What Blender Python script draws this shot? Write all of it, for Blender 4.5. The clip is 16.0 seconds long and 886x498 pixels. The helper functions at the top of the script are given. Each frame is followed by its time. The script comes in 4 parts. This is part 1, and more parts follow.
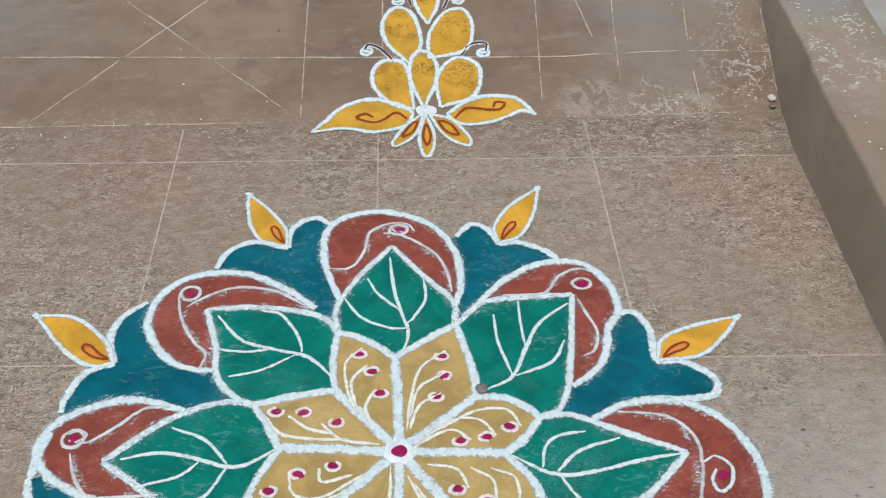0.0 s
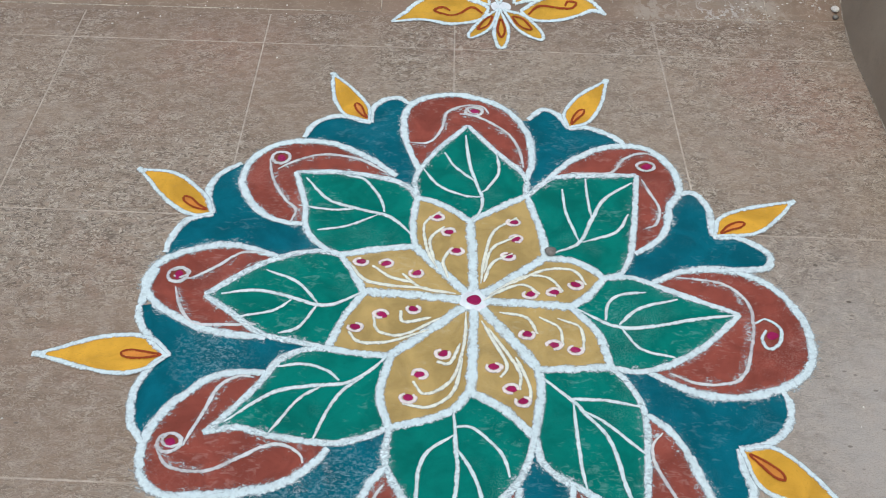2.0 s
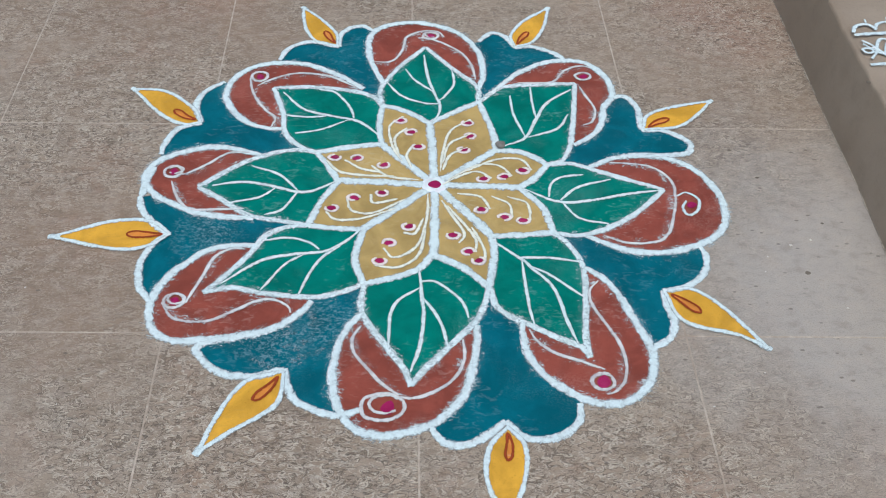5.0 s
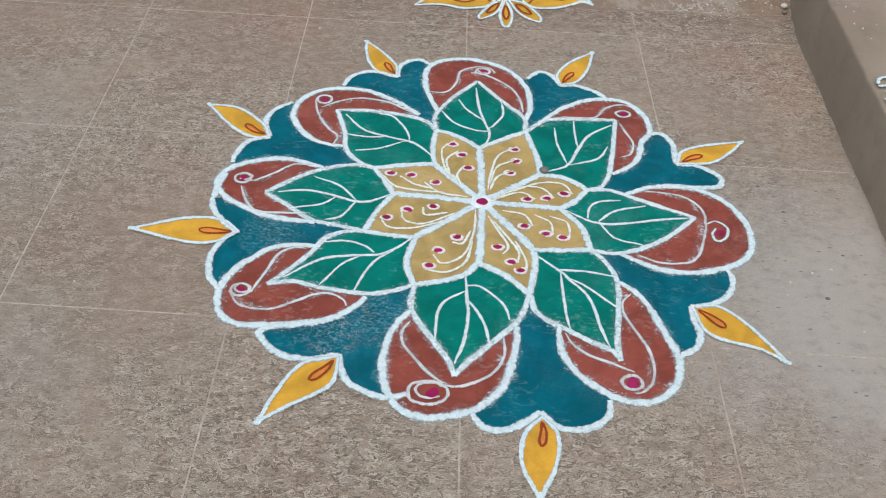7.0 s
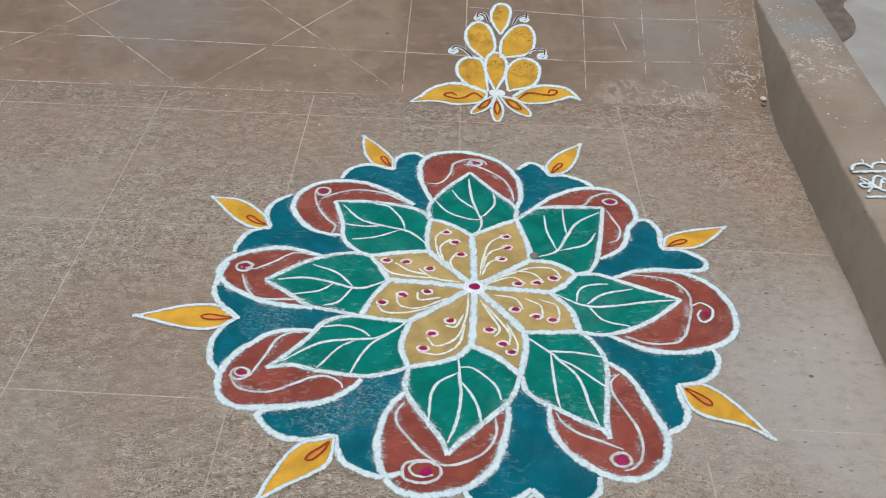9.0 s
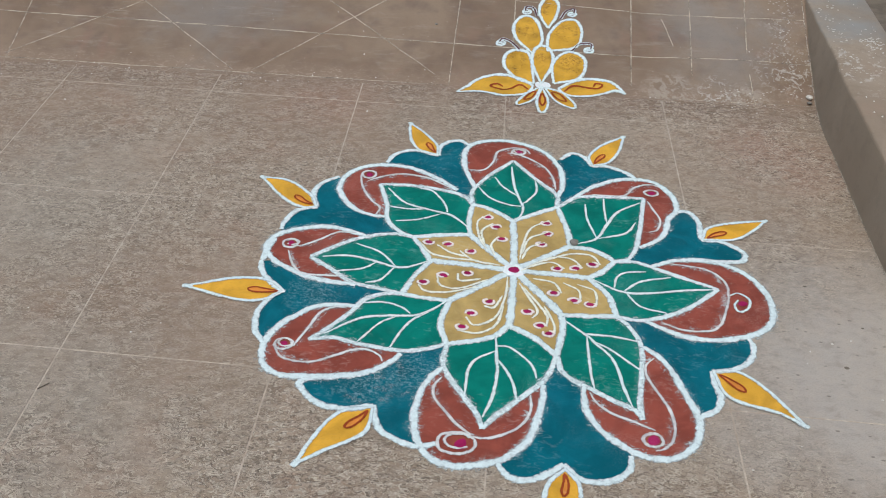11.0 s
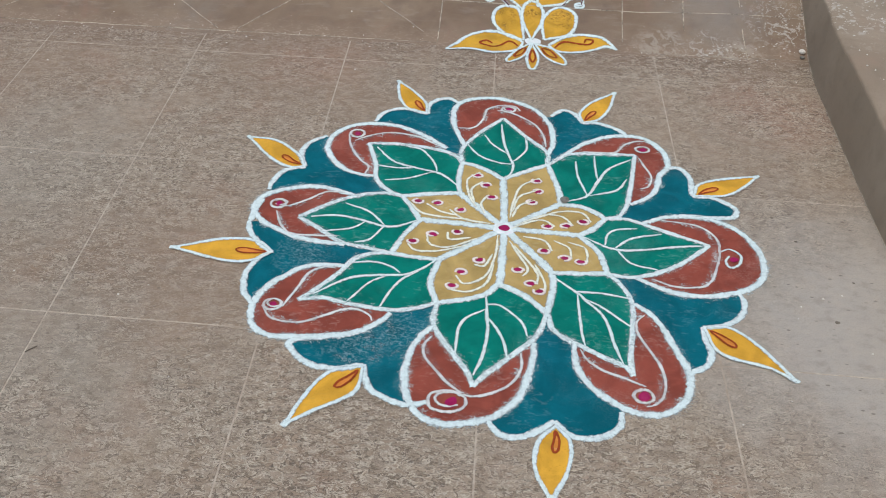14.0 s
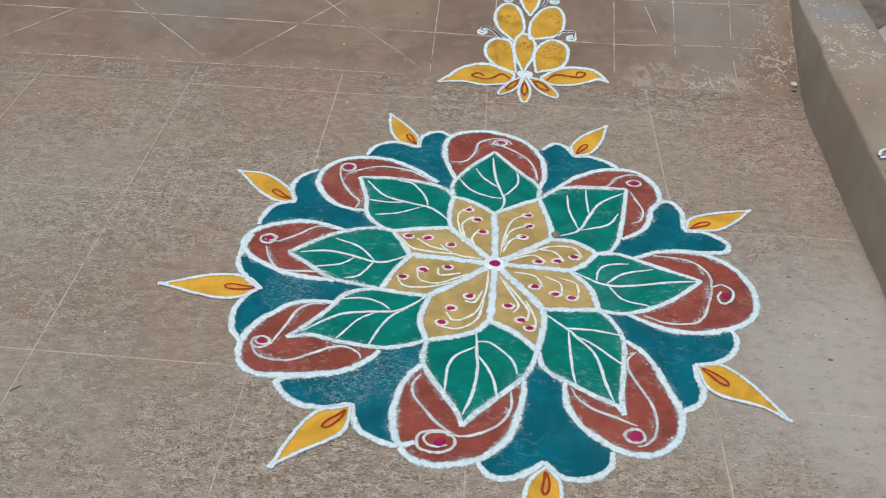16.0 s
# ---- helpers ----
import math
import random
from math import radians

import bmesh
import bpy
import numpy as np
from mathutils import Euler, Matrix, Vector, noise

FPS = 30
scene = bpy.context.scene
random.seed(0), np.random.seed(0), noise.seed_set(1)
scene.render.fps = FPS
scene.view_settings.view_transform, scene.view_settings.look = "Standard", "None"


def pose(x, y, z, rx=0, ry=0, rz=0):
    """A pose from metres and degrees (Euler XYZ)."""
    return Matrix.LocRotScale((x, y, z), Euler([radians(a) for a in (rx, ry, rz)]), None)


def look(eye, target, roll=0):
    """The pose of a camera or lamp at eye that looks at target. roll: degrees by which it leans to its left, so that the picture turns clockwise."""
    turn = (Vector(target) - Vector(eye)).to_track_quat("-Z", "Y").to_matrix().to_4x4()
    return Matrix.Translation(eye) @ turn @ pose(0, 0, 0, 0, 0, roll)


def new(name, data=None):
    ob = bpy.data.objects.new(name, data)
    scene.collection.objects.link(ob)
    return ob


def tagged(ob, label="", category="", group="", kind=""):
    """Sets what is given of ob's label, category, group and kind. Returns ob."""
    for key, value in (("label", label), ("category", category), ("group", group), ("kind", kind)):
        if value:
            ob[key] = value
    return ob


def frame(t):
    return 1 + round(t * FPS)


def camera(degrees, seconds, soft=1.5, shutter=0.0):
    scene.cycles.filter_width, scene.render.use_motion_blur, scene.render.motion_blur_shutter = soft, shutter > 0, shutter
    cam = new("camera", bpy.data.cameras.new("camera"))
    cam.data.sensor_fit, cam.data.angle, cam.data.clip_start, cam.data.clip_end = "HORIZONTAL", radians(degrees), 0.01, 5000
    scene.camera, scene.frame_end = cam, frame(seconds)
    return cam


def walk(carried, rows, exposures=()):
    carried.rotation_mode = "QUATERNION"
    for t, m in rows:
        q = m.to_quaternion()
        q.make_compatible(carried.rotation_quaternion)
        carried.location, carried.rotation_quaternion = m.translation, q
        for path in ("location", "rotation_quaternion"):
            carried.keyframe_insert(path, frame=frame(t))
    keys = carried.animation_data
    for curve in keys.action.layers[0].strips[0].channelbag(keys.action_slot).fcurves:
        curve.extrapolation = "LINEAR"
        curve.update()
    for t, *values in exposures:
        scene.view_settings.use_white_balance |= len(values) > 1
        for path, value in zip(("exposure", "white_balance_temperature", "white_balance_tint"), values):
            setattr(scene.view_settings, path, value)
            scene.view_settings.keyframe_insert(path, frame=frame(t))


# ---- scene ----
cam = camera(50.8, 16.0, soft=1.0)
STOPS, TINT = 0.2, 4
METER = [(0, 0.06, 5950), (1.5, 0.05, 5850), (2.5, -0.02, 5720), (4.2, -0.01, 5600), (6.5, 0.03, 5780), (8.5, 0.02, 5900), (11, 0.0, 5900), (16, 0.0, 5900)]  # the camera's own metering
PATH = [
    (0, (0.046, -0.895, 1.358), (0.093, 0.533, -0.041), -0.2),
    (0.5, (0.041, -0.971, 1.342), (0.017, 0.436, -0.08), 1.1),
    (1, (0.027, -1.014, 1.352), (-0.035, 0.363, -0.098), 0.8),
    (1.5, (-0.015, -1.056, 1.347), (-0.07, 0.313, -0.109), -0.0),
    (2, (-0.044, -1.103, 1.343), (-0.062, 0.249, -0.13), 0.8),
    (2.5, (-0.056, -1.142, 1.347), (-0.008, 0.2, -0.135), 0.8),
    (3, (-0.056, -1.185, 1.345), (0.027, 0.165, -0.128), 2.5),
    (3.5, (-0.035, -1.248, 1.347), (0.016, 0.097, -0.132), 2.3),
    (4, (-0.01, -1.335, 1.352), (0.012, 0.029, -0.111), 1.5),
    (4.1, (-0.01, -1.353, 1.346), (0.013, 0.015, -0.112), 1.9),
    (4.2, (-0.011, -1.364, 1.351), (0.006, -0.005, -0.116), 1.5),
    (6.3, (-0.093, -1.601, 1.378), (0.005, -0.203, -0.049), 1.5),
    (6.5, (-0.099, -1.616, 1.384), (-0.072, -0.191, -0.02), 0.8),
    (7, (-0.077, -1.643, 1.398), (-0.084, -0.188, 0.025), 2.6),
    (7.5, (-0.072, -1.66, 1.411), (-0.137, -0.142, 0.11), 2.1),
    (8, (-0.072, -1.672, 1.418), (-0.15, -0.128, 0.15), 2.0),
    (8.5, (-0.059, -1.687, 1.427), (-0.105, -0.109, 0.198), 1.5),
    (8.7, (-0.055, -1.697, 1.432), (-0.078, -0.115, 0.209), 1.5),
    (10.8, (-0.043, -1.783, 1.423), (-0.138, -0.196, 0.21), 1.9),
    (11, (-0.047, -1.783, 1.42), (-0.16, -0.199, 0.205), 1.5),
    (11.5, (-0.047, -1.779, 1.42), (-0.165, -0.193, 0.208), 1.4),
    (12, (-0.04, -1.773, 1.416), (-0.134, -0.193, 0.194), 1.8),
    (12.5, (-0.043, -1.771, 1.413), (-0.143, -0.204, 0.174), 1.5),
    (13, (-0.042, -1.772, 1.412), (-0.145, -0.208, 0.169), 1.3),
    (13.5, (-0.043, -1.773, 1.408), (-0.143, -0.224, 0.147), 1.6),
    (14, (-0.038, -1.774, 1.403), (-0.132, -0.239, 0.125), 1.3),
    (14.5, (-0.031, -1.777, 1.402), (-0.138, -0.245, 0.121), 0.9),
    (15, (-0.023, -1.774, 1.406), (-0.122, -0.238, 0.129), 1.0),
    (15.5, (-0.023, -1.761, 1.409), (-0.128, -0.212, 0.148), 1.2),
    (16, (-0.022, -1.745, 1.416), (-0.115, -0.177, 0.178), 1.3),
]
walk(cam, [(t, look(e, a, r)) for t, e, a, r in PATH], exposures=[(t, STOPS + d, k, TINT) for t, d, k in METER])

# ---- world and light: open shade under a bright sky ----
world = bpy.data.worlds.new("sky")
scene.world = world
world.use_nodes = True
wn = world.node_tree
sky = wn.nodes.new("ShaderNodeTexSky")
sky.sky_type, sky.sun_disc = "NISHITA", False
sky.sun_elevation, sky.sun_rotation = radians(70), radians(195)
sky.dust_density, sky.ozone_density = 4.0, 0.6
wn.links.new(sky.outputs[0], wn.nodes["Background"].inputs[0])
wn.nodes["Background"].inputs[1].default_value = 0.12
sun = new("sun", bpy.data.lights.new("sun", "SUN"))
sun.data.energy, sun.data.angle, sun.data.color = 1.3, radians(40), (1.0, 0.95, 0.88)
sun.matrix_world = look((-0.5, -1.9, 6.0), (0, 0, 0))


# ---- materials ----
class Nodes:
    """Short hand for a node material."""
    def __init__(self, name, rough=0.9):
        self.m = bpy.data.materials.new(name)
        self.m.use_nodes = True
        self.t = self.m.node_tree
        self.b = self.t.nodes["Principled BSDF"]
        self.b.inputs["Roughness"].default_value = rough
        self.b.inputs["Specular IOR Level"].default_value = 0.25
        self.co = self.t.nodes.new("ShaderNodeTexCoord").outputs["Object"]

    def put(self, value, socket):
        if hasattr(value, "is_output"):
            self.t.links.new(value, socket)
        elif isinstance(value, tuple) and len(value) == 3 and socket.type == "RGBA":
            socket.default_value = (*value, 1)
        else:
            socket.default_value = value

    def stretch(self, sx, sy, sz, turn=0.0):
        n = self.t.nodes.new("ShaderNodeMapping")
        n.inputs["Scale"].default_value = (sx, sy, sz)
        n.inputs["Rotation"].default_value = (0, 0, turn)
        self.put(self.co, n.inputs[0])
        return n.outputs[0]

    def noise(self, scale, detail=3.0, rough=0.5, warp=0.0, co=None):
        n = self.t.nodes.new("ShaderNodeTexNoise")
        n.inputs["Scale"].default_value, n.inputs["Detail"].default_value = scale, detail
        n.inputs["Roughness"].default_value, n.inputs["Distortion"].default_value = rough, warp
        self.put(co or self.co, n.inputs["Vector"])
        return n.outputs["Fac"]

    def cells(self, scale, co=None):
        n = self.t.nodes.new("ShaderNodeTexVoronoi")
        n.inputs["Scale"].default_value = scale
        self.put(co or self.co, n.inputs["Vector"])
        return n.outputs["Distance"]

    def ramp(self, fac, lo, hi, a=0.0, b=1.0):
        n = self.t.nodes.new("ShaderNodeMapRange")
        n.interpolation_type = "SMOOTHSTEP"
        for i, v in enumerate((fac, lo, hi, a, b)):
            self.put(v, n.inputs[i])
        return n.outputs[0]

    def math(self, op, a, b=0.0):
        n = self.t.nodes.new("ShaderNodeMath")
        n.operation = op
        self.put(a, n.inputs[0]), self.put(b, n.inputs[1])
        return n.outputs[0]

    def mix(self, fac, a, b, kind="MIX"):
        n = self.t.nodes.new("ShaderNodeMix")
        n.data_type, n.blend_type = "RGBA", kind
        self.put(fac, n.inputs[0]), self.put(a, n.inputs[6]), self.put(b, n.inputs[7])
        return n.outputs[2]

    def spot(self, x, y, r, soft=0.5, rag=2.6):
        """1 inside a ragged round patch at (x, y), 0 outside."""
        n = self.t.nodes.new("ShaderNodeVectorMath")
        n.operation = "DISTANCE"
        self.put(self.co, n.inputs[0])
        n.inputs[1].default_value = (x, y, 0)
        wob = self.math("MULTIPLY", self.math("SUBTRACT", self.noise(0.9 / r + 2, 5, 0.65, 0.6), 0.5), r * rag)
        return self.ramp(self.math("ADD", n.outputs["Value"], wob), r * (1 - soft), r * (1 + soft), 1.0, 0.0)

    def bump(self, height, strength=0.4, distance=0.002):
        n = self.t.nodes.new("ShaderNodeBump")
        n.inputs["Strength"].default_value, n.inputs["Distance"].default_value = strength, distance
        self.put(height, n.inputs["Height"])
        self.put(n.outputs[0], self.b.inputs["Normal"])

    def done(self, color):
        self.put(color, self.b.inputs["Base Color"])
        return self.m


def cement_rough():
    """Brushed, worn cement: smooth brown and grey areas, and areas where the skin has broken into pale worms and pits
    with painted shade.
    """
    n = Nodes("worn_cement", 0.92)
    flat = n.stretch(1, 1.75, 1)
    big = n.noise(1.3, 5, 0.6, 0.5)
    mid = n.noise(5, 5, 0.65, 0.3)
    small = n.noise(26, 4, 0.6, 0.4, flat)
    fine = n.noise(300, 2, 0.6, 0.3, flat)
    grey = n.spot(0.86, -0.30, 0.42, 0.5, 1.2)
    dull = n.math("MAXIMUM", n.spot(-1.30, 0.12, 0.30, 0.8), n.spot(-1.0, -0.55, 0.26, 0.9))
    red = n.math("MAXIMUM", n.spot(0.82, 0.56, 0.12, 0.8), n.math("MAXIMUM", n.spot(0.72, 0.66, 0.13, 0.8), n.math("MAXIMUM", n.spot(0.0, 0.86, 0.10, 0.8), n.spot(-0.60, 0.83, 0.14, 0.8))))
    brown = n.math("MAXIMUM", n.spot(-0.72, 0.76, 0.36, 0.8), n.math("MAXIMUM", n.spot(-0.86, -0.24, 0.30, 0.8), n.spot(-1.5, 0.62, 0.5, 0.8)))
    c = n.mix(n.ramp(big, 0.34, 0.66), (0.278, 0.200, 0.134), (0.358, 0.274, 0.192))
    c = n.mix(n.ramp(mid, 0.36, 0.70, 0.0, 0.55), c, (0.262, 0.204, 0.146))
    c = n.mix(n.math("MULTIPLY", brown, 0.75), c, (0.245, 0.166, 0.108))
    c = n.mix(n.math("MULTIPLY", red, 0.6), c, (0.315, 0.178, 0.118))
    rust = n.math("MULTIPLY", n.ramp(n.noise(3.4, 5, 0.7, 0.8), 0.52, 0.66), 0.45)
    c = n.mix(rust, c, (0.305, 0.190, 0.124))
    sep = n.t.nodes.new("ShaderNodeSeparateXYZ")
    n.put(n.co, sep.inputs[0])
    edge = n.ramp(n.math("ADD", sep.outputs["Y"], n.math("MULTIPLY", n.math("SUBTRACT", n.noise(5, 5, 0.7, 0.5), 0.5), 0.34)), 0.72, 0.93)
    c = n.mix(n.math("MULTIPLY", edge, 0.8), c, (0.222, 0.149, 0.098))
    c = n.mix(n.math("MULTIPLY", dull, 0.6), c, (0.30, 0.262, 0.205))
    c = n.mix(n.math("MULTIPLY", grey, 0.85), c, (0.375, 0.338, 0.292))
    c = n.mix(n.ramp(small, 0.40, 0.66, 0.0, 0.28), c, (0.46, 0.375, 0.295))
    c = n.mix(n.ramp(small, 0.46, 0.30, 0.0, 0.30), c, (0.20, 0.15, 0.115))
    # how far the skin has broken up
    rough = n.math("MAXIMUM", n.ramp(n.noise(2.6, 5, 0.65, 0.7), 0.40, 0.58), n.math("MAXIMUM", n.spot(-0.30, -0.72, 0.36, 0.6), n.spot(0.35, -0.75, 0.22, 0.6)))
    whole = n.math("SUBTRACT", 1.0, n.math("MINIMUM", n.math("ADD", n.math("MULTIPLY", grey, 0.92), n.math("MULTIPLY", brown, 0.38)), 0.95))
    grit = n.math("MULTIPLY", n.math("ADD", n.math("MULTIPLY", rough, 0.62), 0.38), whole)
    low = n.noise(46, 3, 0.55, 1.5, flat)
    pale = n.ramp(n.math("ABSOLUTE", n.math("SUBTRACT", low, 0.53)), 0.055, 0.012)
    # relief shade painted into the colour: dark lines offset beside the pale worms
    pit_shade = n.math("MULTIPLY", n.ramp(n.math("ABSOLUTE", n.math("SUBTRACT", low, 0.45)), 0.045, 0.012), n.ramp(n.noise(70, 3, 0.6, 0.5), 0.38, 0.50))
    chip = n.ramp(n.noise(95, 3, 0.65, 1.2, flat), 0.57, 0.63)
    c = n.mix(n.math("MULTIPLY", n.math("MULTIPLY", pale, n.ramp(n.noise(30, 3, 0.6), 0.36, 0.56)), n.math("MULTIPLY", grit, 0.85)), c, (0.56, 0.47, 0.36))
    c = n.mix(n.math("MULTIPLY", chip, n.math("MULTIPLY", grit, 0.7)), c, (0.56, 0.47, 0.36))
    c = n.mix(n.math("MULTIPLY", pit_shade, n.math("MULTIPLY", grit, 0.66)), c, (0.085, 0.064, 0.047))
    # scattered pits on the smooth parts
    speck = n.math("MULTIPLY", n.ramp(n.cells(30, n.stretch(1, 2.0, 1)), 0.17, 0.10), n.ramp(n.noise(8, 3, 0.6), 0.46, 0.58))
    c = n.mix(n.math("MULTIPLY", speck, 0.65), c, (0.12, 0.095, 0.075))
    c = n.mix(n.ramp(fine, 0.5, 0.36, 0.0, 0.28), c, (0.18, 0.138, 0.105))
    n.bump(n.math("ADD", n.math("MULTIPLY", n.math("SUBTRACT", n.math("ADD", pale, chip), pit_shade), grit), n.math("MULTIPLY", n.math("ADD", fine, small), 0.3)), 0.6, 0.003)
    return n.done(c)


def cement_smooth():
    n = Nodes("trowelled_cement", 0.72)
    big = n.noise(2.2, 5, 0.6, 0.5)
    mid = n.noise(11, 5, 0.6)
    fine = n.noise(240, 3, 0.6)
    c = n.mix(n.ramp(big, 0.34, 0.66), (0.166, 0.110, 0.070), (0.232, 0.164, 0.108))
    c = n.mix(n.ramp(mid, 0.46, 0.75, 0.0, 0.6), c, (0.135, 0.092, 0.067))
    c = n.mix(n.ramp(n.noise(4.2, 5, 0.7, 0.9), 0.52, 0.68, 0.0, 0.5), c, (0.23, 0.135, 0.092))
    wash = n.math("MULTIPLY", n.ramp(n.noise(17, 5, 0.7, 0.5, n.stretch(0.6, 2.4, 1)), 0.50, 0.70), n.ramp(n.noise(3, 3, 0.6), 0.42, 0.6))
    c = n.mix(n.math("MULTIPLY", wash, 0.4), c, (0.30, 0.245, 0.195))
    sep = n.t.nodes.new("ShaderNodeSeparateXYZ")
    n.put(n.co, sep.inputs[0])
    foot = n.ramp(n.math("ADD", sep.outputs["Y"], n.math("MULTIPLY", n.math("SUBTRACT", n.noise(6, 5, 0.7, 0.5), 0.5), 0.26)), 1.04, 0.93)
    gritty = n.ramp(n.noise(60, 4, 0.65, 1.2, n.stretch(1, 1.75, 1)), 0.52, 0.64)
    c = n.mix(n.math("MULTIPLY", foot, 0.7), c, (0.232, 0.162, 0.110))
    c = n.mix(n.math("MULTIPLY", n.math("MULTIPLY", foot, gritty), 0.4), c, (0.42, 0.34, 0.255))
    grey = n.math("MAXIMUM", n.spot(0.66, 1.25, 0.20, 0.7), n.spot(-1.05, 1.3, 0.22, 0.8))
    c = n.mix(n.math("MULTIPLY", grey, 0.5), c, (0.215, 0.20, 0.18))
    flake = n.math("MULTIPLY", n.ramp(n.noise(40, 4, 0.7, 1.6), 0.53, 0.58), n.math("MAXIMUM", n.spot(0.88, 1.10, 0.11, 0.5, 1.6), n.math("MAXIMUM", n.spot(0.87, 1.32, 0.12, 0.5, 1.6), n.spot(0.62, 0.96, 0.07, 0.6))))
    c = n.mix(n.math("MULTIPLY", flake, 0.7), c, (0.43, 0.39, 0.33))
    bare = n.math("MAXIMUM", n.spot(0.73, 0.965, 0.055, 0.4), n.spot(0.47, 0.985, 0.07, 0.5))
    c = n.mix(n.math("MULTIPLY", n.math("MULTIPLY", bare, n.ramp(n.noise(34, 4, 0.7, 0.8), 0.45, 0.53)), 0.5), c, (0.38, 0.325, 0.255))
    c = n.mix(n.ramp(fine, 0.44, 0.32, 0.0, 0.3), c, (0.12, 0.09, 0.07))
    c = n.mix(n.ramp(n.cells(26), 0.05, 0.03, 0.0, 0.6), c, (0.5, 0.45, 0.38))
    n.bump(n.math("ADD", mid, n.math("MULTIPLY", fine, 0.25)), 0.25, 0.003)
    return n.done(c)


def plaster(name, a, b, paint=0.0):
    n = Nodes(name, 0.88)
    c = n.mix(n.ramp(n.noise(3.2, 5, 0.6, 0.5), 0.33, 0.67), a, b)
    c = n.mix(n.ramp(n.noise(14, 5, 0.65), 0.45, 0.72, 0.0, 0.35), c, tuple(v * 0.72 for v in a))
    fine = n.noise(280, 3, 0.6)
    c = n.mix(n.ramp(fine, 0.44, 0.3, 0.0, 0.25), c, tuple(v * 0.5 for v in a))
    if paint:
        red = n.math("MAXIMUM", n.spot(1.06, 0.82, 0.14, 0.6, 1.4), n.spot(1.03, 0.62, 0.12, 0.8))
        c = n.mix(n.math("MULTIPLY", red, 0.5), c, (0.34, 0.19, 0.125))
        grey = n.math("MAXIMUM", n.spot(1.04, 1.17, 0.20, 0.25, 0.9), n.spot(1.05, 1.5, 0.26, 0.3, 1.0))
        c = n.mix(n.math("MULTIPLY", grey, 0.8), c, (0.242, 0.236, 0.215))
        old = n.math("MULTIPLY", n.ramp(n.noise(48, 3, 0.6, 1.0), 0.50, 0.55), n.math("MAXIMUM", n.spot(1.09, 1.0, 0.09, 0.5), n.spot(0.99, 1.12, 0.06, 0.5)))
        c = n.mix(n.math("MULTIPLY", old, 0.9), c, (0.62, 0.60, 0.56))
        edge = n.math("MULTIPLY", n.ramp(n.noise(42, 4, 0.7), 0.55, 0.6), n.spot(0.96, 0.85, 0.2, 0.4))
        c = n.mix(n.math("MULTIPLY", edge, 0.6), c, (0.52, 0.47, 0.40))
    n.bump(n.math("ADD", n.noise(40, 5, 0.6), n.math("MULTIPLY", fine, 0.3)), 0.3, 0.004)
    return n.done(c)


def powder(name, color, scuff=0.35, pale=(0.55, 0.58, 0.55), worn=()):
    """Dry colour rubbed into the cement: thin and thick spots, strokes, white dust."""
    n = Nodes(name, 0.95)
    n.b.inputs["Specular IOR Level"].default_value = 0.1
    thick = n.noise(13, 4, 0.6, 0.6)
    grain = n.noise(420, 3, 0.65)
    rubs = n.math("MULTIPLY", n.noise(46, 4, 0.7, 0.8, n.stretch(1, 1.9, 1, 0.9)), n.ramp(n.noise(7, 3, 0.6), 0.40, 0.60, 0.7, 1.1))
    c = n.mix(n.ramp(thick, 0.3, 0.7), tuple(v * 0.78 for v in color), tuple(min(1, v * 1.15) for v in color))
    c = n.mix(n.ramp(rubs, 0.55, 0.72, 0.0, scuff), c, pale)
    dusty = n.math("MULTIPLY", n.ramp(n.noise(5, 4, 0.65), 0.50, 0.70), n.ramp(grain, 0.47, 0.60))
    c = n.mix(n.math("MULTIPLY", dusty, scuff * 0.9), c, pale)
    c = n.mix(n.ramp(grain, 0.42, 0.28, 0.0, 0.45), c, tuple(v * 0.45 for v in color))
    for x, y, r in worn:
        rub = n.ramp(n.noise(150, 4, 0.75, 0.5, n.stretch(0.8, 1.1, 1, 0.5)), 0.47, 0.62)
        c = n.mix(n.math("MULTIPLY", n.math("MULTIPLY", n.spot(x, y, r, 0.7), rub), 0.42), c, pale)
    n.bump(n.math("ADD", grain, n.math("MULTIPLY", rubs, 0.6)), 0.3, 0.0015)
    return n.done(c)


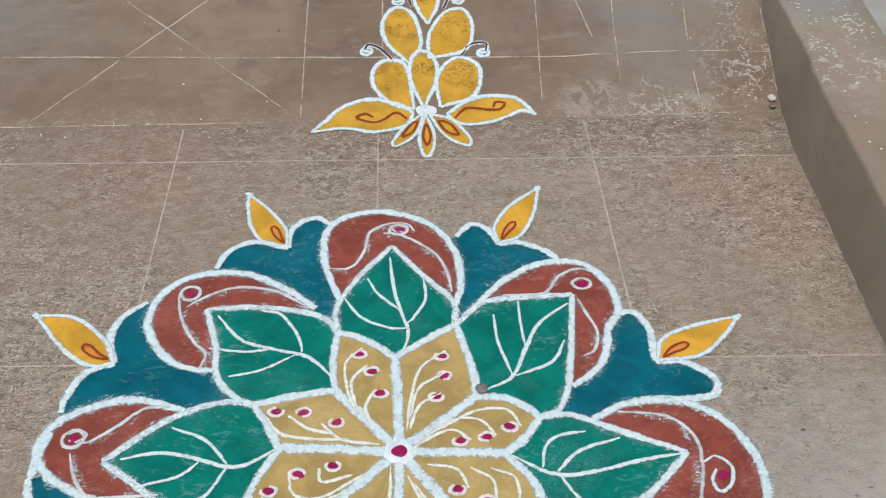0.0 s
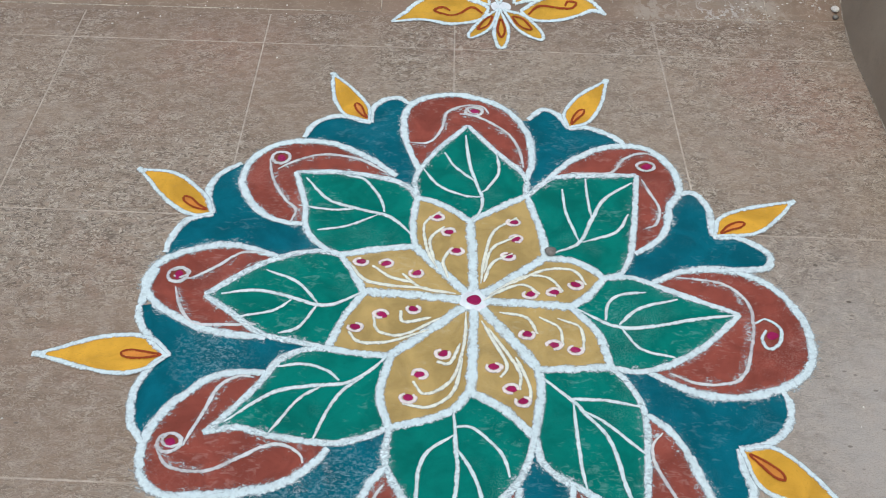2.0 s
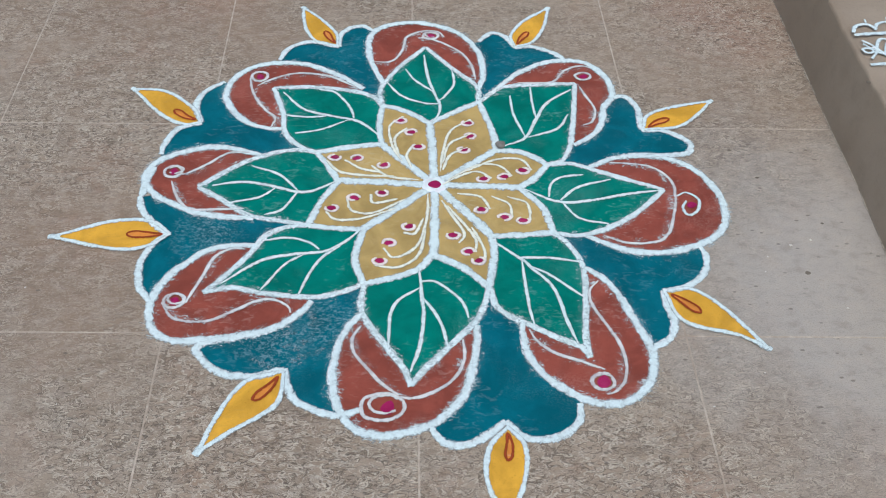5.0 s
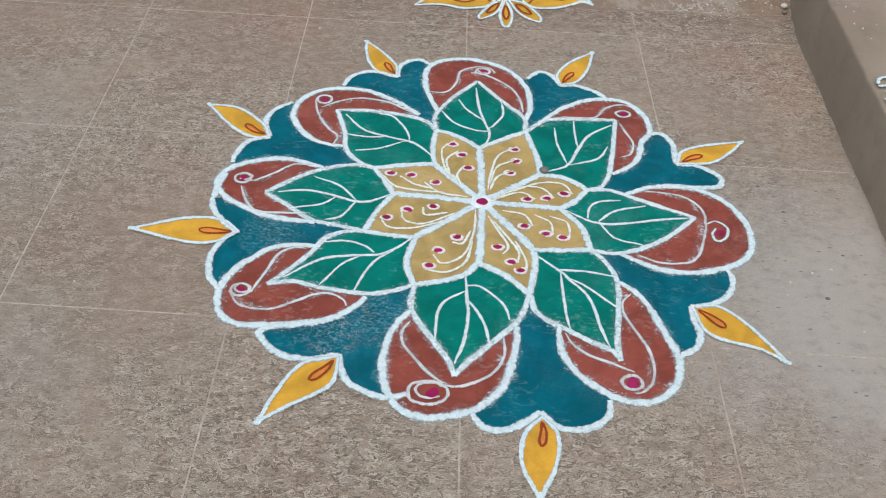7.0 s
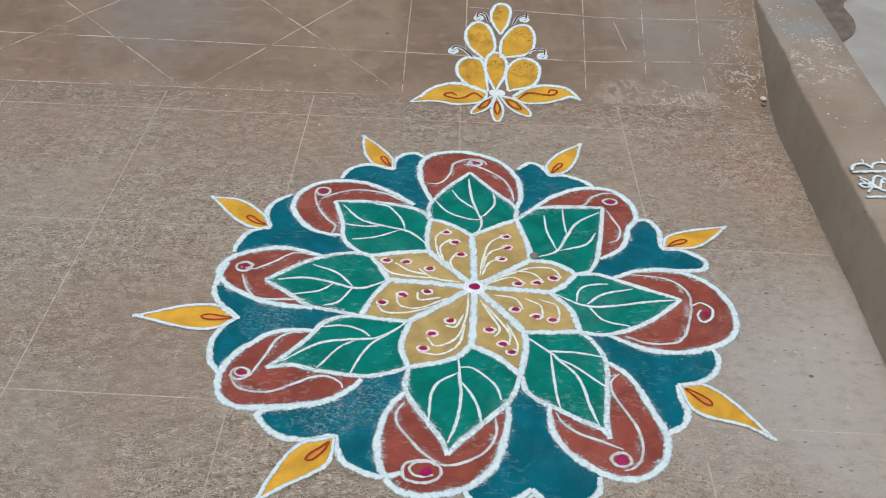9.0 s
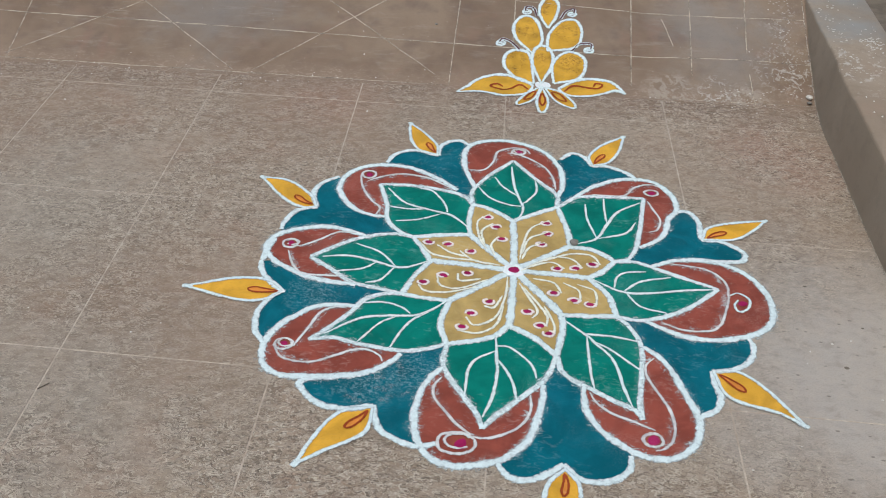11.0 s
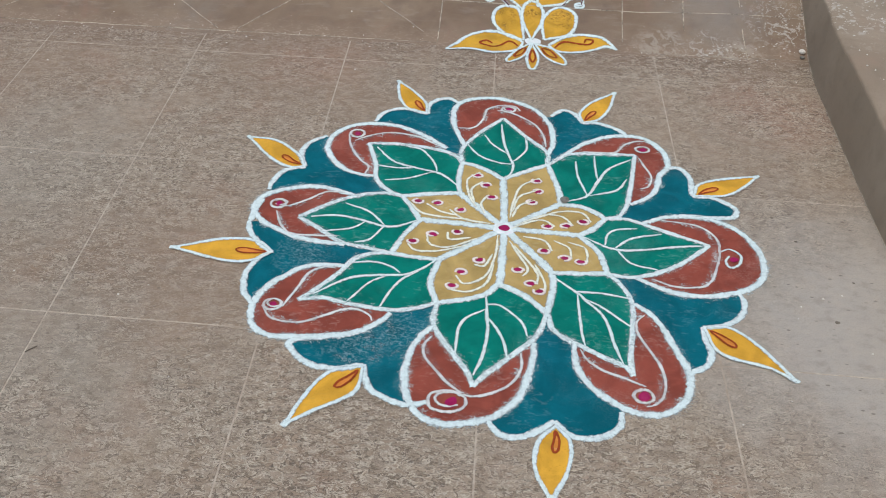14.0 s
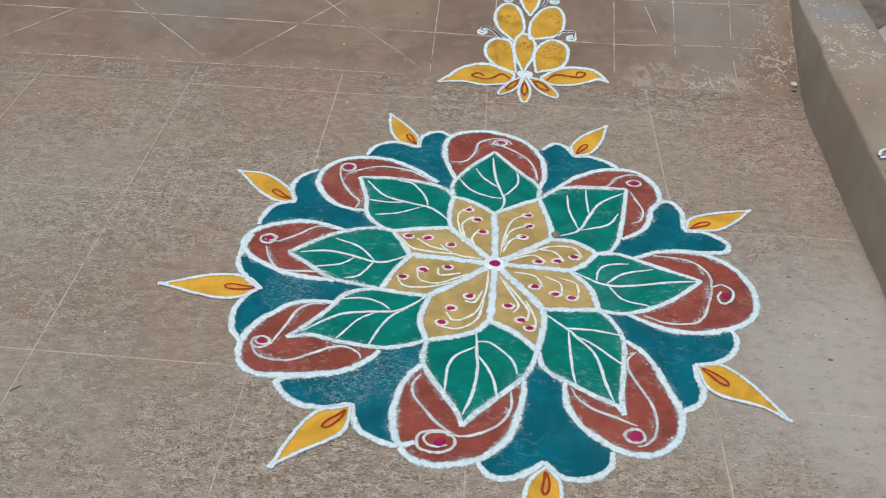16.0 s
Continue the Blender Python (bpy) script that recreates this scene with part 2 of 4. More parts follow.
def chalk(name, color, body=1.0, most=1.0, broken=0.0):
    """A powder line: full in the middle, breaking into grains towards its sides."""
    n = Nodes(name, 0.97)
    n.b.inputs["Specular IOR Level"].default_value = 0.08
    uv = n.t.nodes.new("ShaderNodeTexCoord").outputs["UV"]
    sep = n.t.nodes.new("ShaderNodeSeparateXYZ")
    n.put(uv, sep.inputs[0])
    side = n.math("MULTIPLY", n.math("ABSOLUTE", n.math("SUBTRACT", sep.outputs["Y"], 0.5)), 2.0)
    grain = n.noise(380, 3, 0.8)
    soft = n.noise(120, 4, 0.7)
    level = n.math("ADD", n.math("MULTIPLY", n.ramp(grain, 0.25, 0.75), 0.34), n.math("ADD", n.math("MULTIPLY", n.ramp(soft, 0.25, 0.75), 0.44), 0.18))
    cover = n.ramp(n.math("SUBTRACT", level, n.math("MULTIPLY", n.math("POWER", side, 1.9), 1.10 / body)), -0.10, 0.46)
    thin = n.ramp(n.noise(130, 4, 0.75), 0.30, 0.50, 0.80 * most, most)
    if broken:
        thin = n.math("MULTIPLY", thin, n.ramp(n.noise(9, 4, 0.7, 0.6), 0.38, 0.58, 1.0 - broken, 1.0))
    c = n.mix(n.ramp(soft, 0.35, 0.7), tuple(v * 0.86 for v in color), color)
    c = n.mix(n.ramp(grain, 0.44, 0.30, 0.0, 0.28), c, tuple(v * 0.55 for v in color))
    n.bump(n.math("ADD", grain, soft), 0.3, 0.0012)
    n.put(n.math("MULTIPLY", cover, thin), n.b.inputs["Alpha"])
    return n.done(c)


def dusting(name, color, most=0.75):
    """Loose grains dragged thinly over the colour below: separate specks and short scratches."""
    n = Nodes(name, 0.97)
    n.b.inputs["Specular IOR Level"].default_value = 0.08
    sep = n.t.nodes.new("ShaderNodeSeparateXYZ")
    n.put(n.t.nodes.new("ShaderNodeTexCoord").outputs["UV"], sep.inputs[0])
    side = n.math("MULTIPLY", n.math("ABSOLUTE", n.math("SUBTRACT", sep.outputs["Y"], 0.5)), 2.0)
    scratch = n.noise(150, 4, 0.75, 0.6, n.stretch(1, 1.8, 1, 0.6))
    patch = n.ramp(n.noise(24, 4, 0.7), 0.40, 0.62)
    level = n.math("SUBTRACT", scratch, n.math("MULTIPLY", n.math("POWER", side, 2.0), 0.16))
    n.put(n.math("MULTIPLY", n.math("MULTIPLY", n.ramp(level, 0.44, 0.58), patch), most), n.b.inputs["Alpha"])
    return n.done(n.mix(n.ramp(scratch, 0.35, 0.65), tuple(v * 0.85 for v in color), color))


def plain(name, a, b, scale, rough=0.9):
    n = Nodes(name, rough)
    c = n.mix(n.ramp(n.noise(scale, 5, 0.6), 0.35, 0.65), a, b)
    n.bump(n.noise(scale * 6, 4, 0.6), 0.3, 0.004)
    return n.done(c)


def joint():
    """Joint dust: pale where swept full, floor brown where worn flush."""
    n = Nodes("dusty_joint", 0.95)
    c = n.mix(n.ramp(n.noise(60, 4, 0.6), 0.35, 0.65), (0.38, 0.305, 0.232), (0.49, 0.405, 0.315))
    c = n.mix(n.ramp(n.noise(5.5, 5, 0.7, 0.6), 0.47, 0.64, 0.0, 0.5), c, (0.275, 0.205, 0.145))
    n.bump(n.noise(300, 4, 0.6), 0.3, 0.003)
    return n.done(c)


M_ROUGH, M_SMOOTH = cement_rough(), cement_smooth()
M_JOINT = joint()
M_LEDGE_TOP = plaster("ledge_plaster", (0.25, 0.188, 0.13), (0.315, 0.245, 0.175), 1.0)
M_LEDGE_FACE = plaster("ledge_face_plaster", (0.30, 0.232, 0.160), (0.345, 0.272, 0.193))
M_GROUND = plain("dry_sandy_ground", (0.29, 0.262, 0.225), (0.36, 0.33, 0.285), 3)
M_DARK = plain("dark_brown", (0.12, 0.095, 0.07), (0.17, 0.135, 0.10), 18)
M_STONE = plain("pebble_stone", (0.13, 0.12, 0.10), (0.22, 0.20, 0.17), 120)
M_TUB = plain("green_plastic", (0.02, 0.24, 0.19), (0.03, 0.30, 0.24), 4, 0.4)
M_BLUE = powder("teal_blue_powder", (0.008, 0.104, 0.134), 0.13, (0.30, 0.40, 0.42), [(-0.21, -0.37, 0.055), (-0.30, -0.43, 0.05), (-0.46, -0.13, 0.05), (0.02, -0.42, 0.04)])
M_GREEN = powder("green_powder", (0.010, 0.155, 0.115), 0.22, (0.30, 0.46, 0.40))
M_RED = powder("maroon_powder", (0.235, 0.058, 0.038), 0.22, (0.50, 0.33, 0.28))
M_OCHRE = powder("ochre_powder", (0.42, 0.285, 0.098), 0.15, (0.60, 0.55, 0.40))
M_YELLOW = powder("yellow_powder", (0.62, 0.325, 0.035), 0.22, (0.42, 0.24, 0.06))
M_GOLD = powder("golden_powder", (0.53, 0.29, 0.034), 0.3, (0.36, 0.24, 0.07))
M_DUST = powder("white_powder", (0.74, 0.76, 0.74), 0.2, (0.8, 0.5, 0.6))
M_WHITE = chalk("white_chalk", (0.645, 0.715, 0.69), 1.3)
M_HAZE = dusting("rubbed_white_dust", (0.62, 0.68, 0.65), 0.7)
M_WHITE_THIN = chalk("thin_white_chalk", (0.64, 0.715, 0.68), 1.05)
M_CURL = chalk("pinkish_white_chalk", (0.68, 0.66, 0.62), 0.95, 0.95, 0.3)
M_CREAM = chalk("cream_chalk", (0.76, 0.74, 0.60), 0.95)
M_ROSE = chalk("rosy_white_chalk", (0.76, 0.66, 0.60), 0.95)
M_RUST = chalk("rust_chalk", (0.30, 0.055, 0.018), 1.1)
M_ORANGE = powder("orange_powder", (0.62, 0.23, 0.04), 0.2)
M_PINK = powder("magenta_powder", (0.29, 0.014, 0.078), 0.15, (0.6, 0.3, 0.4))
M_MINT = chalk("mint_chalk", (0.45, 0.78, 0.64))


# ---- helpers for meshes ----
def mesh_object(name, verts, faces, material, parent=None, label="", uvs=None):
    me = bpy.data.meshes.new(name)
    me.from_pydata([tuple(v) for v in verts], [], faces)
    me.materials.append(material)
    if uvs:
        layer = me.uv_layers.new(name="UVMap")
        for loop in me.loops:
            layer.data[loop.index].uv = uvs[loop.vertex_index]
    me.update()
    ob = new(name, me)
    if parent:
        ob.parent = parent
    return tagged(ob, label)


def part(name, bm, material, parent=None, label=""):
    me = bpy.data.meshes.new(name)
    bm.to_mesh(me)
    bm.free()
    me.materials.append(material)
    ob = new(name, me)
    if parent:
        ob.parent = parent
    return tagged(ob, label)


CREASE = 0.945      # where the level floor meets the sloping apron


def lie(x, y):
    """The height of the floor: level, then an even apron, a little steeper beside the ledge."""
    u = min(max((x - 0.35) / 0.5, 0), 1)
    return min(0.2, max(0.0, y - CREASE) * (0.29 + 0.08 * u * u * (3 - 2 * u)))


LEDGE_Z = 0.181


def pen(*mm):
    """Turning points of a hand-drawn line, in millimetres from the middle of the rangoli."""
    return [Vector((mm[i] / 1000, mm[i + 1] / 1000)) for i in range(0, len(mm), 2)]


def curve(points, step=0.005, closed=False):
    """A smooth hand-drawn line through the turning points, in even steps."""
    p = list(points)
    n = len(p)
    if n == 2 and not closed:
        p = [p[0], (p[0] + p[1]) / 2, p[1]]
        n = 3
    out = []
    for i in range(n if closed else n - 1):
        if closed:
            a, b, c, d = p[i - 1], p[i], p[(i + 1) % n], p[(i + 2) % n]
        else:
            b, c = p[i], p[i + 1]
            a = p[i - 1] if i else b * 2 - c
            d = p[i + 2] if i + 2 < n else c * 2 - b
        ta, tb = (c - a) * 0.5, (d - b) * 0.5
        span = (c - b).length
        ta *= min(1, 1.6 * span / max(ta.length, 1e-6))
        tb *= min(1, 1.6 * span / max(tb.length, 1e-6))
        k = max(2, int(span / step))
        for j in range(k):
            s = j / k
            out.append(b * (2 * s**3 - 3 * s**2 + 1) + ta * (s**3 - 2 * s**2 + s) + c * (3 * s**2 - 2 * s**3) + tb * (s**3 - s**2))
    if not closed:
        out.append(p[-1].copy())
    return out


def fill(name, line, material, parent, z, label="", ground=lie):
    """A patch of dry colour inside a closed line, a little domed off the floor."""
    bm = bmesh.new()
    vs = [bm.verts.new((p.x, p.y, 0)) for p in line]
    edges = [bm.edges.new((vs[i - 1], vs[i])) for i in range(len(vs)) if (vs[i - 1].co - vs[i].co).length > 1e-6]
    bmesh.ops.triangle_fill(bm, use_beauty=True, edges=edges)
    bmesh.ops.bisect_plane(bm, geom=bm.verts[:] + bm.edges[:] + bm.faces[:], plane_co=(0, CREASE, 0), plane_no=(0, 1, 0))
    for v in bm.verts:
        v.co.z = ground(v.co.x, v.co.y) + z
    bmesh.ops.recalc_face_normals(bm, faces=bm.faces)
    if bm.faces and sum(f.normal.z for f in bm.faces) < 0:
        bmesh.ops.reverse_faces(bm, faces=bm.faces)
    return part(name, bm, material, parent, label)


LAYER = [0]


def stroke(name, points, width, material, parent, label="", z=0.0022, taper=(0.75, 0.75), closed=False, ground=lie, smooth=True):
    """A line of powder: rounded across, uneven in width, a few millimetres high."""
    line = curve(points, closed=closed) if smooth else points
    LAYER[0] += 1
    seed = LAYER[0] * 7.31
    z += (LAYER[0] % 9) * 0.00007
    n = len(line)
    verts, uvs, faces = [], [], []
    run = 0.0
    for i, p in enumerate(line):
        a = line[i - 1] if i or closed else p
        b = line[(i + 1) % n] if i + 1 < n or closed else p
        d = (b - a)
        d = d.normalized() if d.length > 1e-9 else Vector((1, 0))
        nrm = Vector((-d.y, d.x))
        s = i / max(1, n - 1)
        w = width * 0.5 * 1.47
        if not closed:
            w *= min(1, taper[0] + (1 - taper[0]) * s * 6) * min(1, taper[1] + (1 - taper[1]) * (1 - s) * 6)
        w *= 1 + 0.24 * noise.noise((p.x * 28, p.y * 28, seed))
        off = nrm * (0.10 * width * noise.noise((p.x * 45, p.y * 45, seed + 5)))
        run += (p - line[i - 1]).length if i else 0
        for j, (across, up) in enumerate(((-1, 0.0), (-0.55, 0.7), (0, 1.0), (0.55, 0.7), (1, 0.0))):
            jig = 1 + (0.07 * noise.noise((p.x * 170, p.y * 170, seed + across)) if abs(across) == 1 else 0)
            q = p + off + nrm * (w * across * jig)
            verts.append((q.x, q.y, ground(q.x, q.y) + z + up * 0.0016))
            uvs.append((run * 10, (across + 1) / 2))
    for i in range(n if closed else n - 1):
        k = (i + 1) % n
        for j in range(4):
            faces.append((i * 5 + j + 1, i * 5 + j, k * 5 + j, k * 5 + j + 1))
    return mesh_object(name, verts, faces, material, parent, label, uvs)


def dab(name, p, r, material, parent, label="", squash=0.75, turn=0.0, z=0.0038, ground=lie):
    """A pinch of powder: a small uneven mound."""
    bm = bmesh.new()
    top = bm.verts.new((p.x, p.y, ground(p.x, p.y) + z + 0.0015))
    rings = []
    for ring, up in ((0.6, 0.0012), (1.0, 0.0)):
        row = []
        for i in range(14):
            a = math.tau * i / 14
            rr = r * ring * (1 + 0.25 * noise.noise((p.x * 90 + math.cos(a), p.y * 90 + math.sin(a), 3)))
            c, s = math.cos(a) * rr, math.sin(a) * rr * squash
            q = (p.x + c * math.cos(turn) - s * math.sin(turn), p.y + c * math.sin(turn) + s * math.cos(turn))
            row.append(bm.verts.new((*q, ground(*q) + z + up)))
        rings.append(row)
    for i in range(14):
        k = (i + 1) % 14
        bm.faces.new((top, rings[0][i], rings[0][k]))
        bm.faces.new((rings[0][i], rings[1][i], rings[1][k], rings[0][k]))
    return part(name, bm, material, parent, label)


def ring(name, p, r, width, material, parent, label="", squash=0.8, turn=0.0, whole=1.0, z=0.003, ground=lie):
    pts = []
    for i in range(9):
        a = turn + math.tau * whole * i / (9 if whole == 1 else 8)
        rr = r * (1 + 0.14 * noise.noise((p.x * 60, p.y * 60, i * 0.9)))
        pts.append(p + Vector((math.cos(a) * rr, math.sin(a) * rr * squash)))
    return stroke(name, pts, width, material, parent, label, z, closed=whole == 1, ground=ground)


def slab(name, x0, x1, y0, y1, z0, z1, material, bevel=0.0, label="", kind="structure"):
    bm = bmesh.new()
    bmesh.ops.create_cube(bm, size=1)
    for v in bm.verts:
        v.co = Vector((x0 if v.co.x < 0 else x1, y0 if v.co.y < 0 else y1, z0 if v.co.z < 0 else z1))
    if bevel:
        bmesh.ops.bevel(bm, geom=bm.edges[:], offset=bevel, segments=3, affect="EDGES")
    return tagged(part(name, bm, material), label, kind=kind)


# ---- the setting ----
def sheet(name, x0, x1, y0, y1, nx, ny, height, material, label):
    verts, faces = [], []
    for j in range(ny + 1):
        for i in range(nx + 1):
            x, y = x0 + (x1 - x0) * i / nx, y0 + (y1 - y0) * j / ny
            verts.append((x, y, height(x, y)))
    for j in range(ny):
        for i in range(nx):
            a = j * (nx + 1) + i
            faces.append((a, a + 1, a + nx + 2, a + nx + 1))
    ob = mesh_object(name, verts, faces, material)
    for f in ob.data.polygons:
        f.use_smooth = True
    return tagged(ob, label, kind="structure")


ground = sheet("ground", -600, 600, -600, 600, 4, 4, lambda x, y: -0.06, M_GROUND, "pale dry sandy ground reaching far out")
yard = sheet("yard", 1.16, 9, -6, 9, 60, 60, lambda x, y: -0.004 + 0.003 * noise.noise((x * 2, y * 2, 0)), M_GROUND, "pale sandy yard beyond the plastered ledge")
floor = slab("floor", -4.2, 0.96, -4.0, 0.96, -0.055, -0.0008, M_JOINT, label="level cement forecourt floor with dusty scored joints")

# apron: the trowelled slope that rises from the floor
apron_rows = [0.93, 0.9375, CREASE] + [CREASE + 0.012 * i for i in range(1, 60)] + [1.8, 2.4, 4.0]


def apron_height(x, y):
    return lie(x, y) + 0.0007 + 0.0005 * noise.noise((x * 9, y * 9, 2))


verts, faces = [], []
for j, y in enumerate(apron_rows):
    for i in range(261):
        x = -4.2 + 5.185 * i / 260
        yy = y + (0.010 * noise.noise((x * 9, 0.5, 3)) + 0.008 * noise.noise((x * 40, 0.5, 3)) - 0.004 if j == 0 else 0.006 * noise.noise((x * 9, 0.5, 3)) if j == 1 else 0)
        verts.append((x, yy, apron_height(x, yy) if j else lie(x, yy) - 0.0002))
for j in range(len(apron_rows) - 1):
    for i in range(260):
        a = j * 261 + i
        faces.append((a, a + 1, a + 262, a + 261))
apron = tagged(mesh_object("apron", verts, faces, M_SMOOTH), "brown trowelled cement apron sloping up from the floor", kind="structure")
for f in apron.data.polygons:
    f.use_smooth = True


def ledge_face(y):
    u = min(max((y - 0.76) / 0.2, 0), 1)
    return 0.908 + 0.016 * max(y, -1) + 0.013 * u * u * (3 - 2 * u) + 0.003 * noise.noise((y * 6, 1.5, 0))


# the ledge: a low plastered kerb wall with a rounded, chipped arris
ROWS = 420
section = 12
verts, faces_top, faces_side = [], [], []
for i in range(ROWS + 1):
    y = -4.0 + 8.0 * i / ROWS
    x0 = ledge_face(y)
    lean = 0.012
    chip = 0.010 * max(0.0, noise.noise((y * 14, 0.3, 4))) + 0.008 * max(0.0, noise.noise((y * 37, 0.8, 4)))
    prof = [(x0, -0.06), (x0, 0.0), (x0 + lean * 0.5, 0.10), (x0 + lean, LEDGE_Z - 0.009 - chip)]
    for a in (25, 50, 75):
        prof.append((x0 + lean + 0.007 * (1 - math.cos(radians(a))), LEDGE_Z - 0.009 - chip + (0.009) * math.sin(radians(a))))
    prof += [(x0 + lean + 0.02, LEDGE_Z - chip * 0.4), (1.03, LEDGE_Z + 0.002), (1.138 + 0.022 * min(max(y - 0.5, -1), 1), LEDGE_Z - 0.001), (1.150 + 0.022 * min(max(y - 0.5, -1), 1) + 0.006 * noise.noise((y * 5, 9, 0)), LEDGE_Z - 0.018), (1.185, -0.06)]
    for x, z in prof:
        verts.append((x, y, z + 0.0025 * noise.noise((x * 7, y * 7, z * 7))))
for i in range(ROWS):
    for j in range(section - 1):
        a = i * section + j
        (faces_side if j < 4 else faces_top).append((a, a + 1, a + section + 1, a + section))
ledge = tagged(mesh_object("ledge", verts, faces_side + faces_top, M_LEDGE_FACE), "low plastered cement ledge along the edge of the floor", kind="structure")
ledge.data.materials.append(M_LEDGE_TOP)
for f in ledge.data.polygons:
    f.use_smooth = True
    f.material_index = 1 if f.index >= len(faces_side) else 0

# loose cement bead along the foot of the ledge
bead = [Vector((ledge_face(y) + 0.003 * noise.noise((y * 22, 0, 8)), y)) for y in np.arange(-0.9, 1.4, 0.008)]
M_BEAD = chalk("crumbling_bead", (0.50, 0.43, 0.34), 0.8, 0.9, 0.8)
tagged(stroke("ledge_bead", bead, 0.0048, M_BEAD, None, "pale crumbling cement bead at the foot of the ledge", z=0.001, smooth=False), kind="structure")

# dark brown patch against the far side of the ledge
dark_area = [Vector(q) for q in ((1.17, 1.36), (1.25, 1.39), (1.34, 1.476), (1.40, 1.56), (1.425, 1.66), (1.43, 1.80), (1.52, 1.88), (1.9, 1.92), (1.95, 2.5), (1.9, 3.0), (1.17, 3.0), (1.16, 2.2))]
tagged(fill("dark_patch", curve(dark_area, 0.03, closed=True), M_DARK, None, 0.006, "dark brown patch on the yard beside the ledge", ground=lambda x, y: -0.003), kind="structure")


M_STREAK = dusting("pale_teal_streak", (0.30, 0.38, 0.39), 0.75)

# ---- rangoli: dry colours on the floor ----
rangoli = tagged(new("rangoli"), "large round floor rangoli of coloured powder with white outlines", "rangoli")
SECT = {}


def sector(k, **lines):
    SECT[k] = lines


sector(0, notch=pen(-8, 204), tip=pen(108, 281), lower=pen(-62, 248), upper=pen(45, 240),
       point=pen(-14, 500), left=pen(-121, 334, -77, 420), right=pen(49, 413, 105, 341),
       veins=[pen(-18, 466, -10, 379, 4, 317, 17, 268, 11, 229, -5, 204), pen(-107, 355, -73, 305, -21, 277, 13, 274), pen(-63, 409, -42, 367, 0, 323), pen(49, 403, 52, 350, 29, 302, 14, 286)],
       hood=pen(-114, 350, -147, 439, -155, 533, -124, 587, -41, 609, 57, 572, 111, 493, 125, 401, 109, 325),
       curls=[pen(-142, 439, -98, 441, -72, 486, -60, 544, -19, 569, 18, 566, 34, 543), pen(-33, 540, 9, 530, 70, 480, 96, 426, 105, 366)], eye=pen(-1, 549),
       scallop=pen(120, 525, 154, 562, 188, 544, 209, 497, 248, 503, 301, 477, 332, 441), notch_at=3,
       flame=pen(210, 501, 203, 551, 242, 616, 309, 674, 290, 589, 256, 523),
       hooks=[pen(86, 216, 39, 175, 20, 101, 13, 40), pen(88, 166, 36, 131, 19, 66), pen(75, 118, 35, 92, 19, 44)], dots=pen(79, 203, 82, 158, 66, 111))
sector(1, notch=pen(138, 110), tip=pen(248, 61), lower=pen(135, 171), upper=pen(197, 101),
       point=pen(342, 350), left=pen(165, 335, 244, 346), right=pen(324, 226, 305, 127, 282, 76),
       veins=[pen(156, 123, 206, 151, 237, 217, 267, 276, 329, 327), pen(183, 303, 186, 235, 207, 155), pen(233, 336, 233, 275, 237, 223), pen(312, 233, 282, 183, 213, 153)],
       hood=pen(139, 314, 214, 396, 297, 440, 377, 432, 420, 369, 425, 304, 399, 259, 384, 197, 355, 156, 313, 126),
       curls=[pen(205, 353, 244, 352, 291, 358, 321, 401, 362, 420, 391, 410), pen(351, 338, 363, 299, 377, 251, 365, 208, 342, 194)], eye=pen(365, 378),
       scallop=pen(419, 295, 453, 300, 477, 254, 473, 178, 522, 174, 566, 144, 575, 116, 552, 94, 460, 88), notch_at=3,
       flame=pen(478, 178, 496, 228, 555, 258, 655, 281, 613, 231, 559, 188),
       hooks=[pen(123, 17, 94, 39, 53, 25, 16, -3), pen(167, 25, 142, 58, 94, 60, 29, 14), pen(212, 43, 190, 78, 136, 78, 62, 38)], dots=pen(105, 16, 150, 23, 192, 42))
sector(2, notch=pen(179, -11), tip=pen(240, -145), lower=pen(213, 16), upper=pen(224, -70),
       point=pen(489, -20), left=pen(302, 63, 380, 28), right=pen(410, -96, 343, -137, 287, -153),
       veins=[pen(188, -14, 257, -54, 325, -52, 407, -33, 480, -22), pen(240, -41, 249, -2, 274, 21, 322, 28), pen(264, -50, 306, -11, 379, 13), pen(268, -58, 297, -103, 356, -121)],
       hood=pen(339, 53, 405, 85, 496, 87, 572, 37, 605, -48, 591, -133, 530, -181, 438, -202, 365, -187, 305, -152),
       curls=[pen(385, 68, 467, 54, 507, 13, 509, -43, 492, -106, 474, -151, 443, -173, 388, -175, 341, -154)], eye=pen(538, -66),
       scallop=pen(530, -183, 538, -213, 525, -255, 487, -289, 435, -301, 436, -342, 442, -379, 428, -415, 386, -442), notch_at=4,
       flame=pen(437, -301, 492, -299, 540, -342, 604, -442, 554, -410, 461, -376),
       hooks=[pen(115, -76, 96, -39, 47, -28), pen(159, -100, 154, -61, 119, -37), pen(196, -109, 193, -60, 153, -39)], dots=pen(96, -78, 143, -100, 180, -110))
